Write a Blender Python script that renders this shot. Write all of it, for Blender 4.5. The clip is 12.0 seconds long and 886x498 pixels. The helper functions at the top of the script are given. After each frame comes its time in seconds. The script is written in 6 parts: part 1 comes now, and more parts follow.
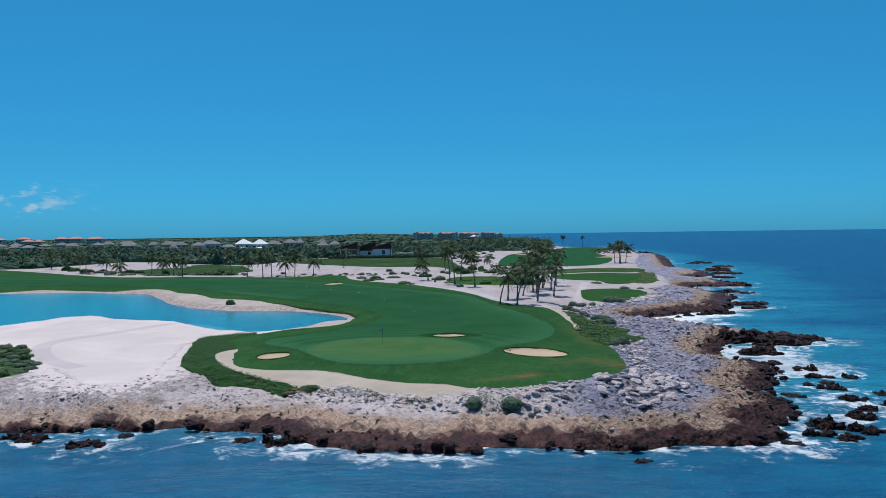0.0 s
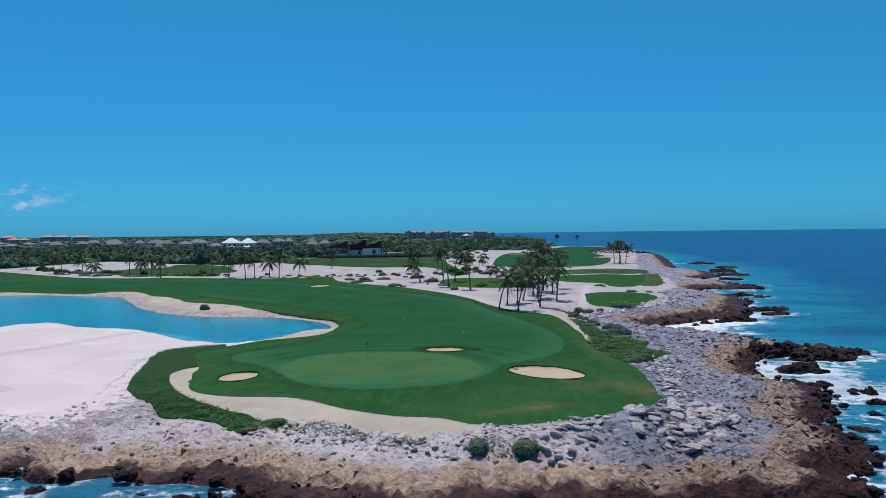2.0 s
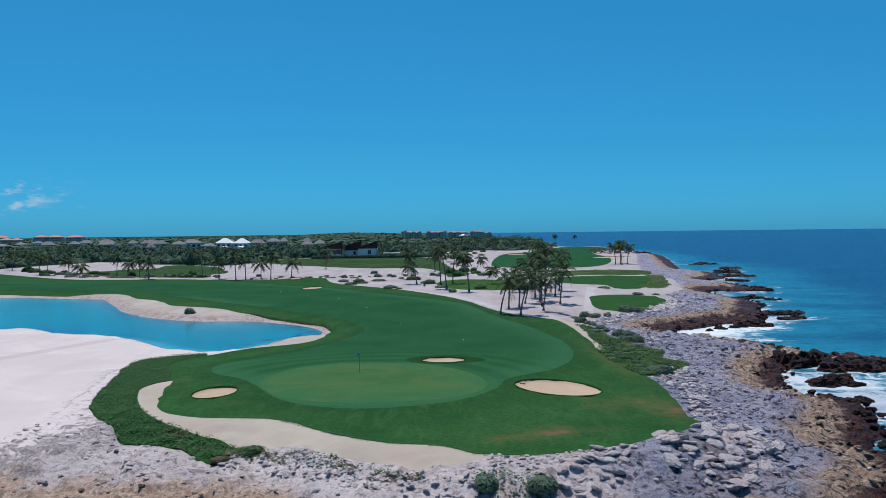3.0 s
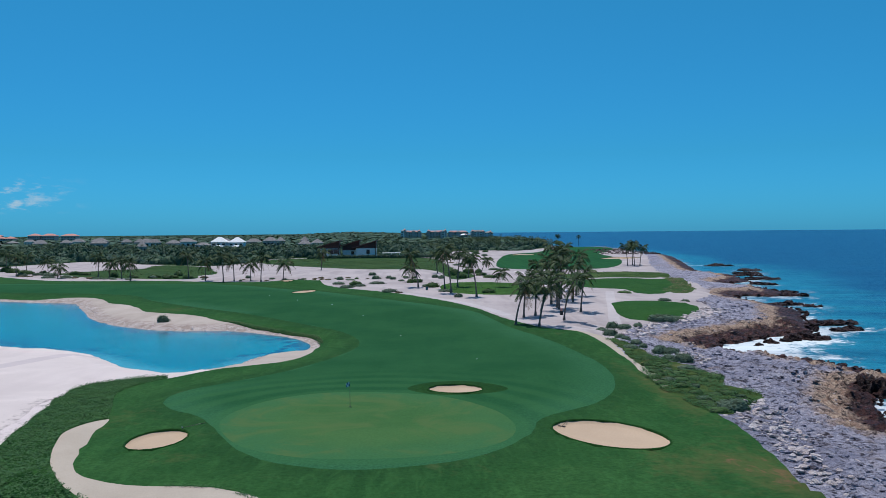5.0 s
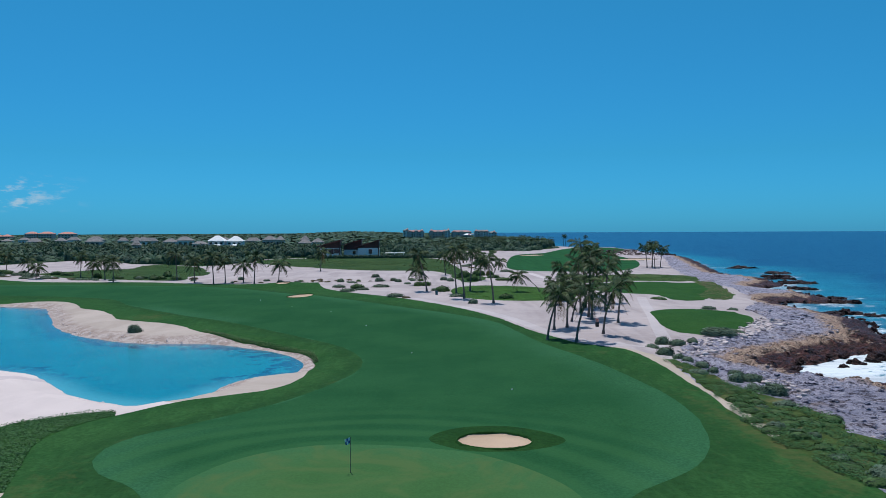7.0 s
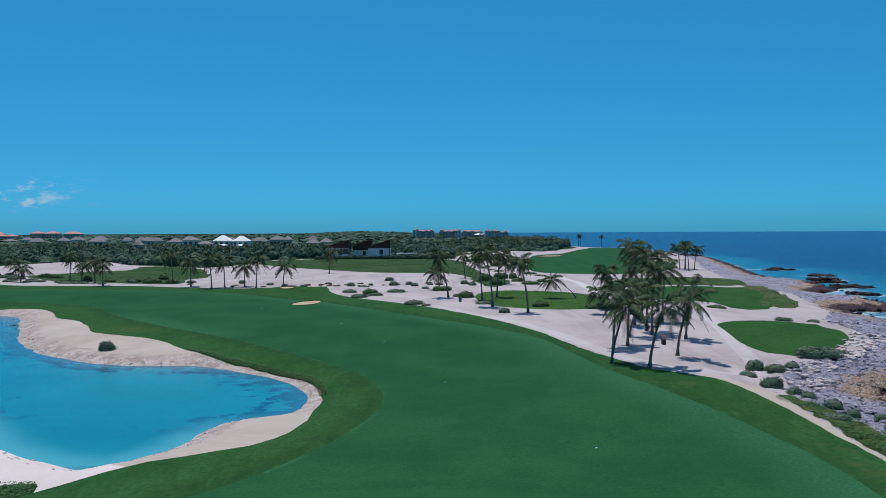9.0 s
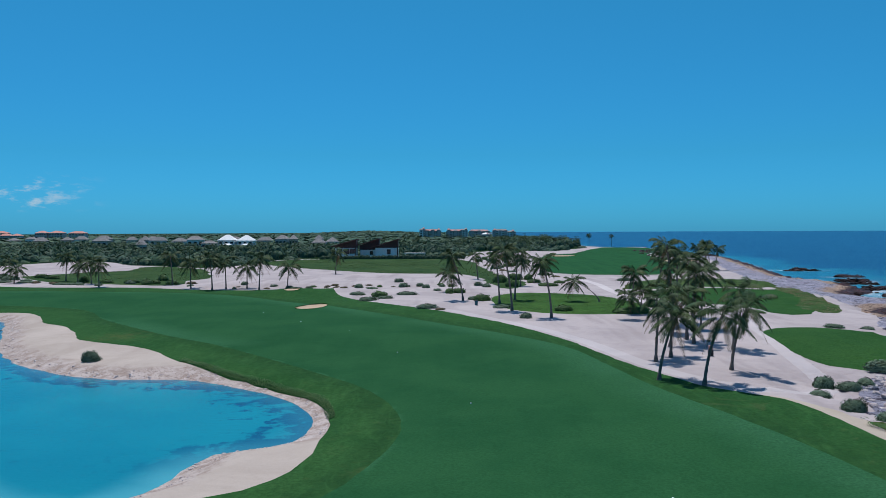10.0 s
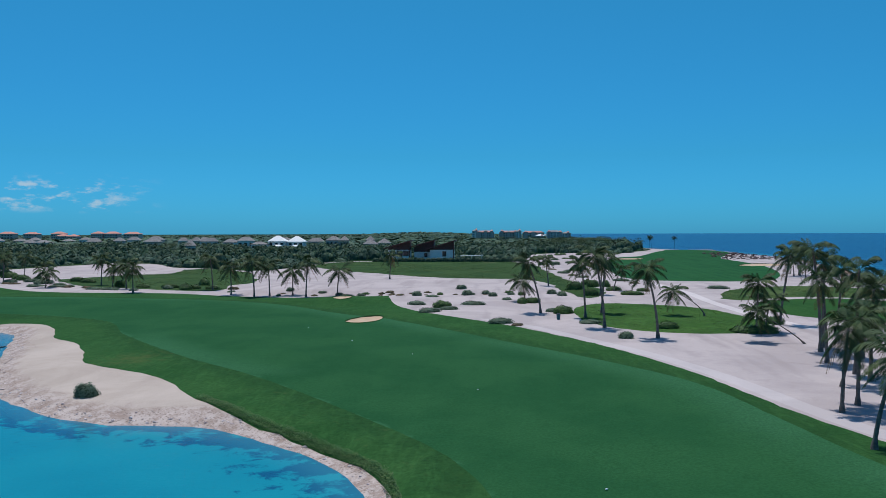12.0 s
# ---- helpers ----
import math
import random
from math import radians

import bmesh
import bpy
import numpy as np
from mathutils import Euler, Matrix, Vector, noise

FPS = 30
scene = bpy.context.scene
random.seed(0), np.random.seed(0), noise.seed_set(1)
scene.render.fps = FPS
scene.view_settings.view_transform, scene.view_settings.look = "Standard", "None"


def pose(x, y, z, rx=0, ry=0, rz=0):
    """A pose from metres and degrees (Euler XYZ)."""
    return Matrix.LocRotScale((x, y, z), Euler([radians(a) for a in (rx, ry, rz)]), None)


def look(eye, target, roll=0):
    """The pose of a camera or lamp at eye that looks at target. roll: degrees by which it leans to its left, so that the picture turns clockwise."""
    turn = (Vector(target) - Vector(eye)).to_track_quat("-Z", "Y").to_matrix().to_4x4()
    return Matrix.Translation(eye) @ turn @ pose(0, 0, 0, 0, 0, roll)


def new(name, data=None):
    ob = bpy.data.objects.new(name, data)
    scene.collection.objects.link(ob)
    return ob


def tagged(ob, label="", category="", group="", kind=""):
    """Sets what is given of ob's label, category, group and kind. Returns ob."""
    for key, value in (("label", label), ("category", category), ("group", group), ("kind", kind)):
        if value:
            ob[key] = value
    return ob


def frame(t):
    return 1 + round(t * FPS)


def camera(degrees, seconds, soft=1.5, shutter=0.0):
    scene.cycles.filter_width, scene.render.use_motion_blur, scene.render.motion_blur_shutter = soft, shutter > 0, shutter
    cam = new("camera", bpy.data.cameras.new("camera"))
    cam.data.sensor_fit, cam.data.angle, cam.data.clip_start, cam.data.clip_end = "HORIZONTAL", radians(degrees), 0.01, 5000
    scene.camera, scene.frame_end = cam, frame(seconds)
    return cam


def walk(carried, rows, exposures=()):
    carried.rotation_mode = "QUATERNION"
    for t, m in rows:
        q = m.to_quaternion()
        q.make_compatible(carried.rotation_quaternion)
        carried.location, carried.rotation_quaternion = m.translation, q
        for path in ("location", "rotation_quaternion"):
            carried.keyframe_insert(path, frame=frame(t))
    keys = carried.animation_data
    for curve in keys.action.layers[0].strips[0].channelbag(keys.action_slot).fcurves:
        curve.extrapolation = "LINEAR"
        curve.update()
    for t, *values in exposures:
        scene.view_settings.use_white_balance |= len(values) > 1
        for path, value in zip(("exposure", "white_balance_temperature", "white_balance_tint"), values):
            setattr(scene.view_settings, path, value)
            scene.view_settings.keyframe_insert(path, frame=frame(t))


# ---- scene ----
cam = camera(56.8, 12.0, soft=0.5)
PATH = [
    (0, (0.159, 0.441, 15.678), (0.159, 2.44, 15.636), -0.8),
    (0.5, (0.002, 4.085, 15.657), (0.002, 6.085, 15.614), -0.7),
    (1, (-0.123, 7.867, 15.658), (-0.119, 9.866, 15.615), -0.7),
    (1.5, (-0.169, 11.846, 15.693), (-0.158, 13.845, 15.648), -0.7),
    (2, (-0.203, 15.987, 15.681), (-0.183, 17.987, 15.636), -0.7),
    (2.5, (-0.301, 20.343, 15.659), (-0.275, 22.342, 15.614), -0.7),
    (3, (-0.427, 24.906, 15.627), (-0.398, 26.905, 15.582), -0.7),
    (3.5, (-0.619, 29.615, 15.599), (-0.588, 31.614, 15.554), -0.6),
    (5.5, (-1.754, 49.132, 15.276), (-1.724, 51.131, 15.23), -0.5),
    (6, (-2.205, 54.225, 15.186), (-2.176, 56.224, 15.14), -0.4),
    (6.5, (-2.734, 59.4, 15.031), (-2.706, 61.4, 14.985), -0.4),
    (7, (-3.406, 64.773, 14.964), (-3.379, 66.772, 14.918), -0.3),
    (9, (-6.401, 86.488, 14.683), (-6.394, 88.488, 14.637), -0.3),
    (9.5, (-7.274, 91.885, 14.593), (-7.268, 93.884, 14.547), -0.3),
    (10, (-8.094, 97.391, 14.502), (-8.101, 99.391, 14.455), -0.3),
    (10.5, (-8.891, 103.076, 14.44), (-8.931, 105.075, 14.395), -0.3),
    (11, (-9.799, 108.821, 14.406), (-9.865, 110.82, 14.361), -0.3),
    (11.5, (-11.019, 114.627, 14.343), (-11.114, 116.624, 14.3), -0.2),
    (12, (-12.314, 120.732, 14.316), (-12.443, 122.727, 14.273), -0.2),
]
walk(cam, [(t, look(eye, target, roll)) for t, eye, target, roll in PATH])

# ---- world, sun, exposure ----
scene.view_settings.exposure = 0.0
world = bpy.data.worlds.new("sky")
scene.world = world
world.use_nodes = True
wn, wl = world.node_tree.nodes, world.node_tree.links
wn.clear()
w_out = wn.new("ShaderNodeOutputWorld")
w_bg = wn.new("ShaderNodeBackground")
w_sky = wn.new("ShaderNodeTexSky")
w_sky.sky_type, w_sky.sun_disc = "NISHITA", False
w_sky.sun_elevation, w_sky.sun_rotation = radians(72.5), radians(-18)
w_sky.air_density, w_sky.dust_density, w_sky.ozone_density, w_sky.altitude = 1.0, 0.3, 2.0, 0
w_tint = wn.new("ShaderNodeMix")
w_tint.data_type, w_tint.blend_type = "RGBA", "MULTIPLY"
w_tint.inputs[0].default_value = 1.0
wl.new(w_sky.outputs[0], w_tint.inputs[6])
# small fair-weather clouds low over the land to the west
w_co = wn.new("ShaderNodeTexCoord")
w_sep = wn.new("ShaderNodeSeparateXYZ")
wl.new(w_co.outputs["Generated"], w_sep.inputs[0])
w_deep = wn.new("ShaderNodeValToRGB")  # deep tropical blue, clearest near the horizon
w_deep.color_ramp.elements[0].position, w_deep.color_ramp.elements[0].color = 0.0, (0.085, 0.53, 1.20, 1)
w_deep.color_ramp.elements[1].position, w_deep.color_ramp.elements[1].color = 0.28, (0.11, 0.66, 0.90, 1)
for at, colour in ((0.09, (0.088, 0.535, 0.90, 1)), (0.9, (0.5, 0.8, 1.0, 1))):
    w_deep.color_ramp.elements.new(at).color = colour
wl.new(w_sep.outputs["Z"], w_deep.inputs[0])
wl.new(w_deep.outputs[0], w_tint.inputs[7])
w_map = wn.new("ShaderNodeMapping")
w_map.inputs["Scale"].default_value = (14, 14, 42)
wl.new(w_co.outputs["Generated"], w_map.inputs[0])
w_noise = wn.new("ShaderNodeTexNoise")
w_noise.inputs["Scale"].default_value, w_noise.inputs["Detail"].default_value = 2.2, 7
w_noise.inputs["Roughness"].default_value = 0.6
wl.new(w_map.outputs[0], w_noise.inputs["Vector"])


def w_range(src, a, b, c, d):
    n = wn.new("ShaderNodeMapRange")
    n.interpolation_type = "SMOOTHSTEP"
    for i, v in enumerate((a, b, c, d)):
        n.inputs[1 + i].default_value = v
    wl.new(src, n.inputs[0])
    return n.outputs[0]


def w_mul(a, b):
    n = wn.new("ShaderNodeMath")
    n.operation = "MULTIPLY"
    wl.new(a, n.inputs[0])
    wl.new(b, n.inputs[1])
    return n.outputs[0]


band = w_mul(w_range(w_sep.outputs["Z"], 0.020, 0.032, 0, 1), w_range(w_sep.outputs["Z"], 0.050, 0.068, 1, 0))
west = w_range(w_sep.outputs["X"], -0.46, -0.375, 1, 0)
puffs = w_range(w_noise.outputs["Fac"], 0.51, 0.68, 0, 0.75)
w_cloud = wn.new("ShaderNodeMix")
w_cloud.data_type = "RGBA"
w_cloud.inputs[7].default_value = (4.6, 5.6, 6.4, 1)
wl.new(w_mul(w_mul(band, west), puffs), w_cloud.inputs[0])
wl.new(w_tint.outputs[2], w_cloud.inputs[6])
wl.new(w_cloud.outputs[2], w_bg.inputs[0])
w_bg.inputs[1].default_value = 0.104
wl.new(w_bg.outputs[0], w_out.inputs[0])

sun = new("sun", bpy.data.lights.new("sun", "SUN"))
sun.data.energy, sun.data.angle, sun.data.color = 3.45, radians(0.55), (1.0, 0.975, 0.945)
sun.matrix_world = look((-10, 30, 100), (0, 0, 0))

# ---- small maths ----
from mathutils.kdtree import KDTree

SEA, POND = -2.2, -1.8


def vnoise(x, y, seed=0):
    """Smooth value noise between -1 and 1, on arrays."""
    xi, yi = np.floor(x).astype(np.int64), np.floor(y).astype(np.int64)
    fx, fy = x - xi, y - yi
    fx, fy = fx * fx * (3 - 2 * fx), fy * fy * (3 - 2 * fy)

    def h(a, b):
        n = (a * 374761393 + b * 668265263 + seed * 1442695041) & 0x7FFFFFFF
        n = ((n ^ (n >> 13)) * 1274126177) & 0x7FFFFFFF
        return ((n ^ (n >> 16)) & 0xFFFF) / 32767.5 - 1
    a = h(xi, yi) * (1 - fx) + h(xi + 1, yi) * fx
    b = h(xi, yi + 1) * (1 - fx) + h(xi + 1, yi + 1) * fx
    return a * (1 - fy) + b * fy


def fbm(x, y, octaves=4, seed=0):
    s, a = 0, 0.5
    for i in range(octaves):
        s = s + a * vnoise(x, y, seed + i)
        x, y, a = x * 2.03 + 3.1, y * 2.03 - 1.7, a * 0.5
    return s


def step(a, b, v):
    v = np.clip((v - a) / (b - a), 0, 1)
    return v * v * (3 - 2 * v)


def loop(pts, gap=1.5, rag=0.0, seed=0, closed=True):
    """A smooth closed outline through the control points, with an uneven edge."""
    p = np.array(pts, float)
    n, out = len(p), []
    for i in range(n if closed else n - 1):
        if closed:
            a, b, c, d = p[i - 1], p[i], p[(i + 1) % n], p[(i + 2) % n]
        else:
            a, b, c, d = p[max(i - 1, 0)], p[i], p[i + 1], p[min(i + 2, n - 1)]
        k = max(1, int(np.hypot(*(c - b)) / gap))
        t = (np.arange(k) / k)[:, None]
        out.append(0.5 * (2 * b + (c - a) * t + (2 * a - 5 * b + 4 * c - d) * t ** 2 + (3 * b - a - 3 * c + d) * t ** 3))
    q = np.concatenate(out)
    if rag:
        q = q + rag * np.stack([fbm(q[:, 0] * 0.7, q[:, 1] * 0.7, 3, seed), fbm(q[:, 0] * 0.7, q[:, 1] * 0.7, 3, seed + 9)], 1)
    return q


def rounded(q, times=25):
    """The outline with its corners worn round."""
    for _ in range(times):
        q = 0.25 * np.roll(q, 1, 0) + 0.5 * q + 0.25 * np.roll(q, -1, 0)
    return q[::2]


def area(q):
    return 0.5 * abs((q[:, 0] * np.roll(q[:, 1], -1) - np.roll(q[:, 0], -1) * q[:, 1]).sum())


def oval(q):
    """The outline worn smooth all round, keeping its area."""
    r = rounded(q, 60)
    return r.mean(0) + (r - r.mean(0)) * math.sqrt(area(q) / area(r))


def band(pts, width):
    """The outline of a strip of that width along a smooth line."""
    q = loop(pts, 1.5, closed=False)
    g = np.gradient(q, axis=0)
    g = g / np.linalg.norm(g, axis=1)[:, None]
    side = np.stack([-g[:, 1], g[:, 0]], 1) * width / 2
    return np.concatenate([q + side, (q - side)[::-1]])


def inset(q, width):
    """The outline drawn in by that width."""
    g = np.roll(q, -3, 0) - np.roll(q, 3, 0)
    g = g / np.linalg.norm(g, axis=1)[:, None]
    side = np.stack([g[:, 1], -g[:, 0]], 1)
    if (q[:, 0] * np.roll(q[:, 1], -1) - np.roll(q[:, 0], -1) * q[:, 1]).sum() > 0:
        side = -side
    return q + side * width


TREES = {}


def signed(poly, P):
    """Distance of points to an outline, above zero inside it."""
    key = (len(poly), float(poly[0, 0]), float(poly[-1, 1]), float(poly.sum()))
    n = len(poly)
    if key not in TREES:
        tree = KDTree(n)
        for i, (x, y) in enumerate(poly):
            tree.insert((x, y, 0), i)
        tree.balance()
        TREES[key] = tree
    find = TREES[key].find
    k = np.fromiter((find((x, y, 0))[1] for x, y in P.tolist()), np.int64, len(P))
    best = np.full(len(P), 1e18)
    for j in (-2, -1, 0, 1):
        A, B = poly[(k + j) % n], poly[(k + j + 1) % n]
        D = B - A
        t = np.clip(((P - A) * D).sum(1) / ((D * D).sum(1) + 1e-12), 0, 1)
        best = np.minimum(best, ((P - A - t[:, None] * D) ** 2).sum(1))
    order = np.argsort(P[:, 1])
    ys, xs = P[order, 1], P[order, 0]
    odd = np.zeros(len(P), bool)
    C = np.roll(poly, -1, 0)
    lo = np.searchsorted(ys, np.minimum(poly[:, 1], C[:, 1]), "right")
    hi = np.searchsorted(ys, np.maximum(poly[:, 1], C[:, 1]), "right")
    for i in np.nonzero(hi > lo)[0]:
        (ax, ay), (bx, by) = poly[i], C[i]
        s = slice(lo[i], hi[i])
        odd[s] ^= xs[s] < ax + (ys[s] - ay) * (bx - ax) / (by - ay)
    inside = np.zeros(len(P), bool)
    inside[order] = odd
    d = np.sqrt(best)
    return np.where(inside, d, -d)


# ---- plan of the headland, in metres ----
SHORE_NEAR = [(-300, 120), (-120, 84), (-60, 76), (-41, 75.6), (-35, 74.6), (-32.5, 77), (-32.6, 79.6), (-30.7, 76), (-27.6, 74.8), (-24, 76.1),
              (-20.8, 74.4), (-17, 74), (-14, 71.8), (-10.2, 69), (-6.3, 67), (0, 66.2), (2.5, 66), (3.6, 67.6), (7.6, 67.1), (14.3, 65.9),
              (18.3, 67.4), (21.5, 67.3), (25, 66.6), (28.6, 69), (29.2, 73.6), (33, 77.9), (34.2, 83), (34, 87.3), (37.7, 93.5), (40.2, 100),
              (40.8, 103.5), (40.4, 107.5), (37.7, 111.3), (39.9, 118.3), (43, 124.5), (46, 129.5), (51, 128), (56, 127), (58.8, 129), (56, 132.5),
              (51, 137), (48.5, 144), (46, 149.5)]
SHORE_BAY = [(43.5, 152.5), (40.5, 155.5), (39.2, 159.5), (41, 164.5), (45.5, 167), (50, 171.5), (56, 175), (60.5, 177), (65, 187), (69.5, 198), (73.5, 209),
             (75, 218), (73.5, 228), (74, 245), (79, 251), (86.5, 249.5), (91, 258), (92, 272), (89, 286), (92, 296), (101, 308), (102, 325), (99, 342), (102, 360),
             (111, 400), (125, 460), (144, 545), (147, 603), (155, 680), (158, 740), (130, 800), (104, 850), (100, 900), (128, 960), (140, 1080), (128, 1250),
             (90, 1700), (0, 2600), (-100, 5200), (-5200, 5200), (-5200, 900), (-1500, 300)]
POND_EDGE = [(-220, 270), (-139, 257), (-118, 257), (-100, 250), (-89, 245.5), (-81, 231.5), (-75.4, 220.5), (-69.5, 209), (-61.2, 198), (-53.2, 191), (-46.7, 187.5), (-39.7, 187), (-35.2, 186),
             (-30.1, 182), (-25.4, 178), (-21.2, 172), (-19.6, 167), (-19.5, 162), (-21.5, 158.6), (-24.9, 156.6), (-25.7, 154.3), (-26.3, 150.8), (-27, 147.8), (-29, 145), (-31.5, 143),
             (-35, 145), (-40.5, 149), (-46.5, 156.5), (-52, 162.5), (-59, 165.5), (-66, 168.7), (-72, 175.5), (-81, 171.7), (-84, 163.5), (-90, 153), (-120, 150), (-220, 190)]
TURF = [(-27.8, 111), (-26.2, 102), (-24, 96.2), (-21.1, 93.9), (-17.5, 93), (-14.3, 92.5), (-11.5, 90.4), (-8, 86.7), (-3.8, 84.2), (0.5, 82.9), (2.4, 80.6), (6, 79.6), (10.2, 79.6), (13, 80),
        (15.8, 81.8), (18.2, 83.6), (19.8, 86.3), (20.8, 92), (21.6, 99), (22.2, 106), (22.1, 113), (20.9, 122.5), (21.3, 132), (21.7, 142), (21.6, 156), (20.3, 166.5),
        (15.4, 172.5), (12.1, 183), (9.8, 195), (7.4, 206), (3.6, 217), (-1.2, 228), (-8.5, 241), (-18, 254), (-26, 265), (-31.5, 277), (-34.5, 290)]
TURF_BACK = [(-36, 300), (-39, 298), (-45, 294), (-56, 295), (-72, 300), (-89, 308), (-116, 310), (-131, 317), (-150, 335), (-190, 376), (-230, 405), (-300, 420), (-330, 360), (-220, 275),
             (-150, 259), (-120, 259), (-100, 252), (-88, 251), (-81, 244), (-75.5, 234), (-70, 229), (-63, 218.5), (-59.5, 212), (-50.3, 205.5), (-45, 200.5), (-39.5, 193),
             (-31, 184.8), (-25, 178.8), (-20, 172.6), (-17.9, 166), (-17.4, 159), (-17.4, 153), (-18.6, 147), (-22, 143.6), (-26, 140.8), (-29.6, 136.2), (-32, 131), (-32.4, 126), (-31.2, 120.5)]
FAIRWAY = [(-24, 115.2), (-26.2, 120.3), (-25.6, 126), (-22, 131), (-16, 141), (-12.5, 152), (-11.8, 163), (-15, 174), (-22, 185), (-34, 200), (-50, 216), (-66, 236), (-80, 256), (-110, 268),
           (-170, 285), (-200, 340), (-140, 300), (-100, 295), (-70, 288), (-52, 276), (-40, 262), (-28, 250), (-12, 228), (0, 211), (7.2, 197), (10.4, 176), (15.4, 154), (17.9, 138.5),
           (17, 125.7), (14.2, 117.3), (11, 113), (7.3, 109), (5.8, 104), (1, 97.5), (-7, 95.5), (-14, 99.5), (-18.8, 108.5), (-20.8, 112)]
GREEN = [(-18.4, 110), (-17, 116.5), (-13.5, 120.2), (-8.8, 121), (-1, 118), (3.6, 112.5), (5, 106.5), (3.4, 101.5), (-1, 98.4), (-6, 97.8), (-11, 98.8), (-15.5, 102.5)]
BUNKERS = {
    "left": [(-22.9, 101.9), (-23.1, 104.2), (-22.5, 106.2), (-21.1, 106.8), (-20, 105.6), (-19.8, 103.6), (-20.5, 101.9), (-21.7, 101.2)],
    "right": [(7.8, 106.2), (9, 107.8), (11.2, 108.3), (13.6, 107.2), (14.9, 104.5), (15.2, 101.3), (14.5, 99.9), (12.8, 99.6), (10.2, 100.7), (8.5, 103.4)],
    "middle": [(-1.4, 121.5), (-0.4, 123.2), (1.3, 123.4), (2.9, 122.1), (2.9, 120.4), (1.6, 119.4), (-0.5, 119.8)],
    "far": [(-36.2, 249.5), (-34.4, 254.2), (-32.4, 257.4), (-30.8, 252.8), (-32, 247.8), (-34.2, 246.3)],
    "back": [(-45.6, 285.4), (-43.9, 289.4), (-42, 288), (-42.6, 283.2)],
    "distant": [(46, 528), (54, 546), (62, 542), (54, 524)],
    "distant_right": [(84, 452), (96, 470), (106, 462), (93, 446)],
}
CART_PATH = [(-26, 112), (-28.3, 111.6), (-29.6, 109.6), (-29.9, 107.2), (-28.2, 102), (-26.1, 97.2), (-23.8, 93.6), (-21, 90.9), (-18.5, 89), (-14.2, 85.8), (-10.4, 84), (-6.5, 81.7), (-2.2, 78.9),
             (-0.2, 78.2), (2.8, 79.2), (4, 81), (0, 85), (-8, 90), (-14, 95), (-20, 96.5), (-23.5, 100), (-24.5, 108)]
EDGE_PATH = [(20, 168), (23.5, 160), (22.8, 151), (22.3, 140), (22.4, 132), (21.6, 123), (20.5, 122.5), (19.8, 132), (20, 143), (20, 156), (18, 166)]
CREEPER = [(-29.5, 128), (-30.5, 136), (-33, 136.8), (-36.1, 134.3), (-38.6, 131), (-37.1, 122.3), (-35.6, 114.1), (-34.2, 107.2), (-32.4, 101), (-29.9, 96.7), (-26.9, 92.8), (-25.4, 90), (-25, 88.2), (-22.5, 87.6),
           (-20.4, 86.8), (-18.2, 84.8), (-16.2, 82.2), (-14.9, 82.2), (-15.2, 84.4), (-14, 86.4), (-18, 92), (-24, 98), (-25, 112), (-27, 120)]
WEST_SCRUB = [(-75, 122), (-64.9, 120.1), (-60.5, 118.5), (-57.5, 114.5), (-54.1, 107.2), (-51.3, 103.5), (-50, 96.3), (-55, 93), (-75, 96)]
BEACH = [(-38.6, 129), (-37, 118), (-35.6, 107), (-34.6, 101.6), (-34.2, 96), (-35, 91.5), (-37, 89.6), (-40, 90.4), (-44.4, 96.4), (-49.2, 102.5), (-53.8, 108), (-59, 116), (-66, 122), (-80, 128), (-120, 140), (-120, 230), (-30, 200), (-25, 140), (-30, 134)]
THICKET = [(23.2, 160), (25.4, 153.7), (26.2, 142.3), (28.4, 136.5), (29.2, 131.4), (28.6, 125.5), (30.3, 122.6), (29.3, 119.2), (26, 114.5), (22.8, 111), (21.2, 115), (20.6, 124), (22.0, 137), (23, 151)]
TEE = [(34.1, 203), (36, 211), (41, 215), (46.5, 214.6), (50.3, 209.5), (49.8, 199.5), (45.6, 191.4), (39.6, 185), (34.8, 183.6), (32.6, 190)]
TEE_BACK = [(36, 268), (40, 288), (55.8, 296), (63.3, 291.5), (69.5, 284), (63.5, 257), (52, 233), (47, 235.5), (46.5, 248), (38.5, 256)]
NATIVE = [(1, 262), (3, 273), (8, 280), (16, 279), (24, 273), (27.6, 262), (29, 248), (25, 238), (18, 234.8), (10, 236.8), (4.5, 242), (1.8, 250)]
MEADOW = [(-72, 422), (-88, 455), (-84, 496), (-50, 500), (-10, 499), (2, 470), (5, 420), (8, 362), (13, 325), (12, 304), (6.5, 293), (3.8, 312), (-1, 350), (-25, 366), (-46, 388)]
MEADOW_WEST = [(-80.4, 316.5), (-84, 337), (-81.5, 352), (-90, 380), (-98, 402), (-110, 417), (-123, 427), (-128, 420), (-124.7, 397), (-134, 390), (-139, 378), (-146, 364), (-136, 349), (-119, 329.5), (-105, 324.5), (-92, 318)]
BANK = [(-150, 310), (-150, 245), (-100, 220), (-62, 192), (-36, 176), (-31, 152), (-29.5, 144), (-27, 140), (-12, 140), (-8, 172), (-30, 202), (-80, 272)]
CART_TRACK = [(-14, 252), (-6.4, 241), (-0.4, 229), (5, 217.4), (8.9, 206.8), (11.2, 197), (13, 187), (14.4, 180), (17, 174), (20, 170.6), (24, 169.9), (26.8, 172.4), (28.8, 177.6), (31, 188.5), (34, 203), (38.6, 226), (42, 242)]
DAMP_TRACK = [(-47, 158), (-51.3, 152), (-55.6, 138), (-58.6, 127), (-58.6, 120.5), (-55.5, 113.2), (-51, 106.5), (-44, 100)]
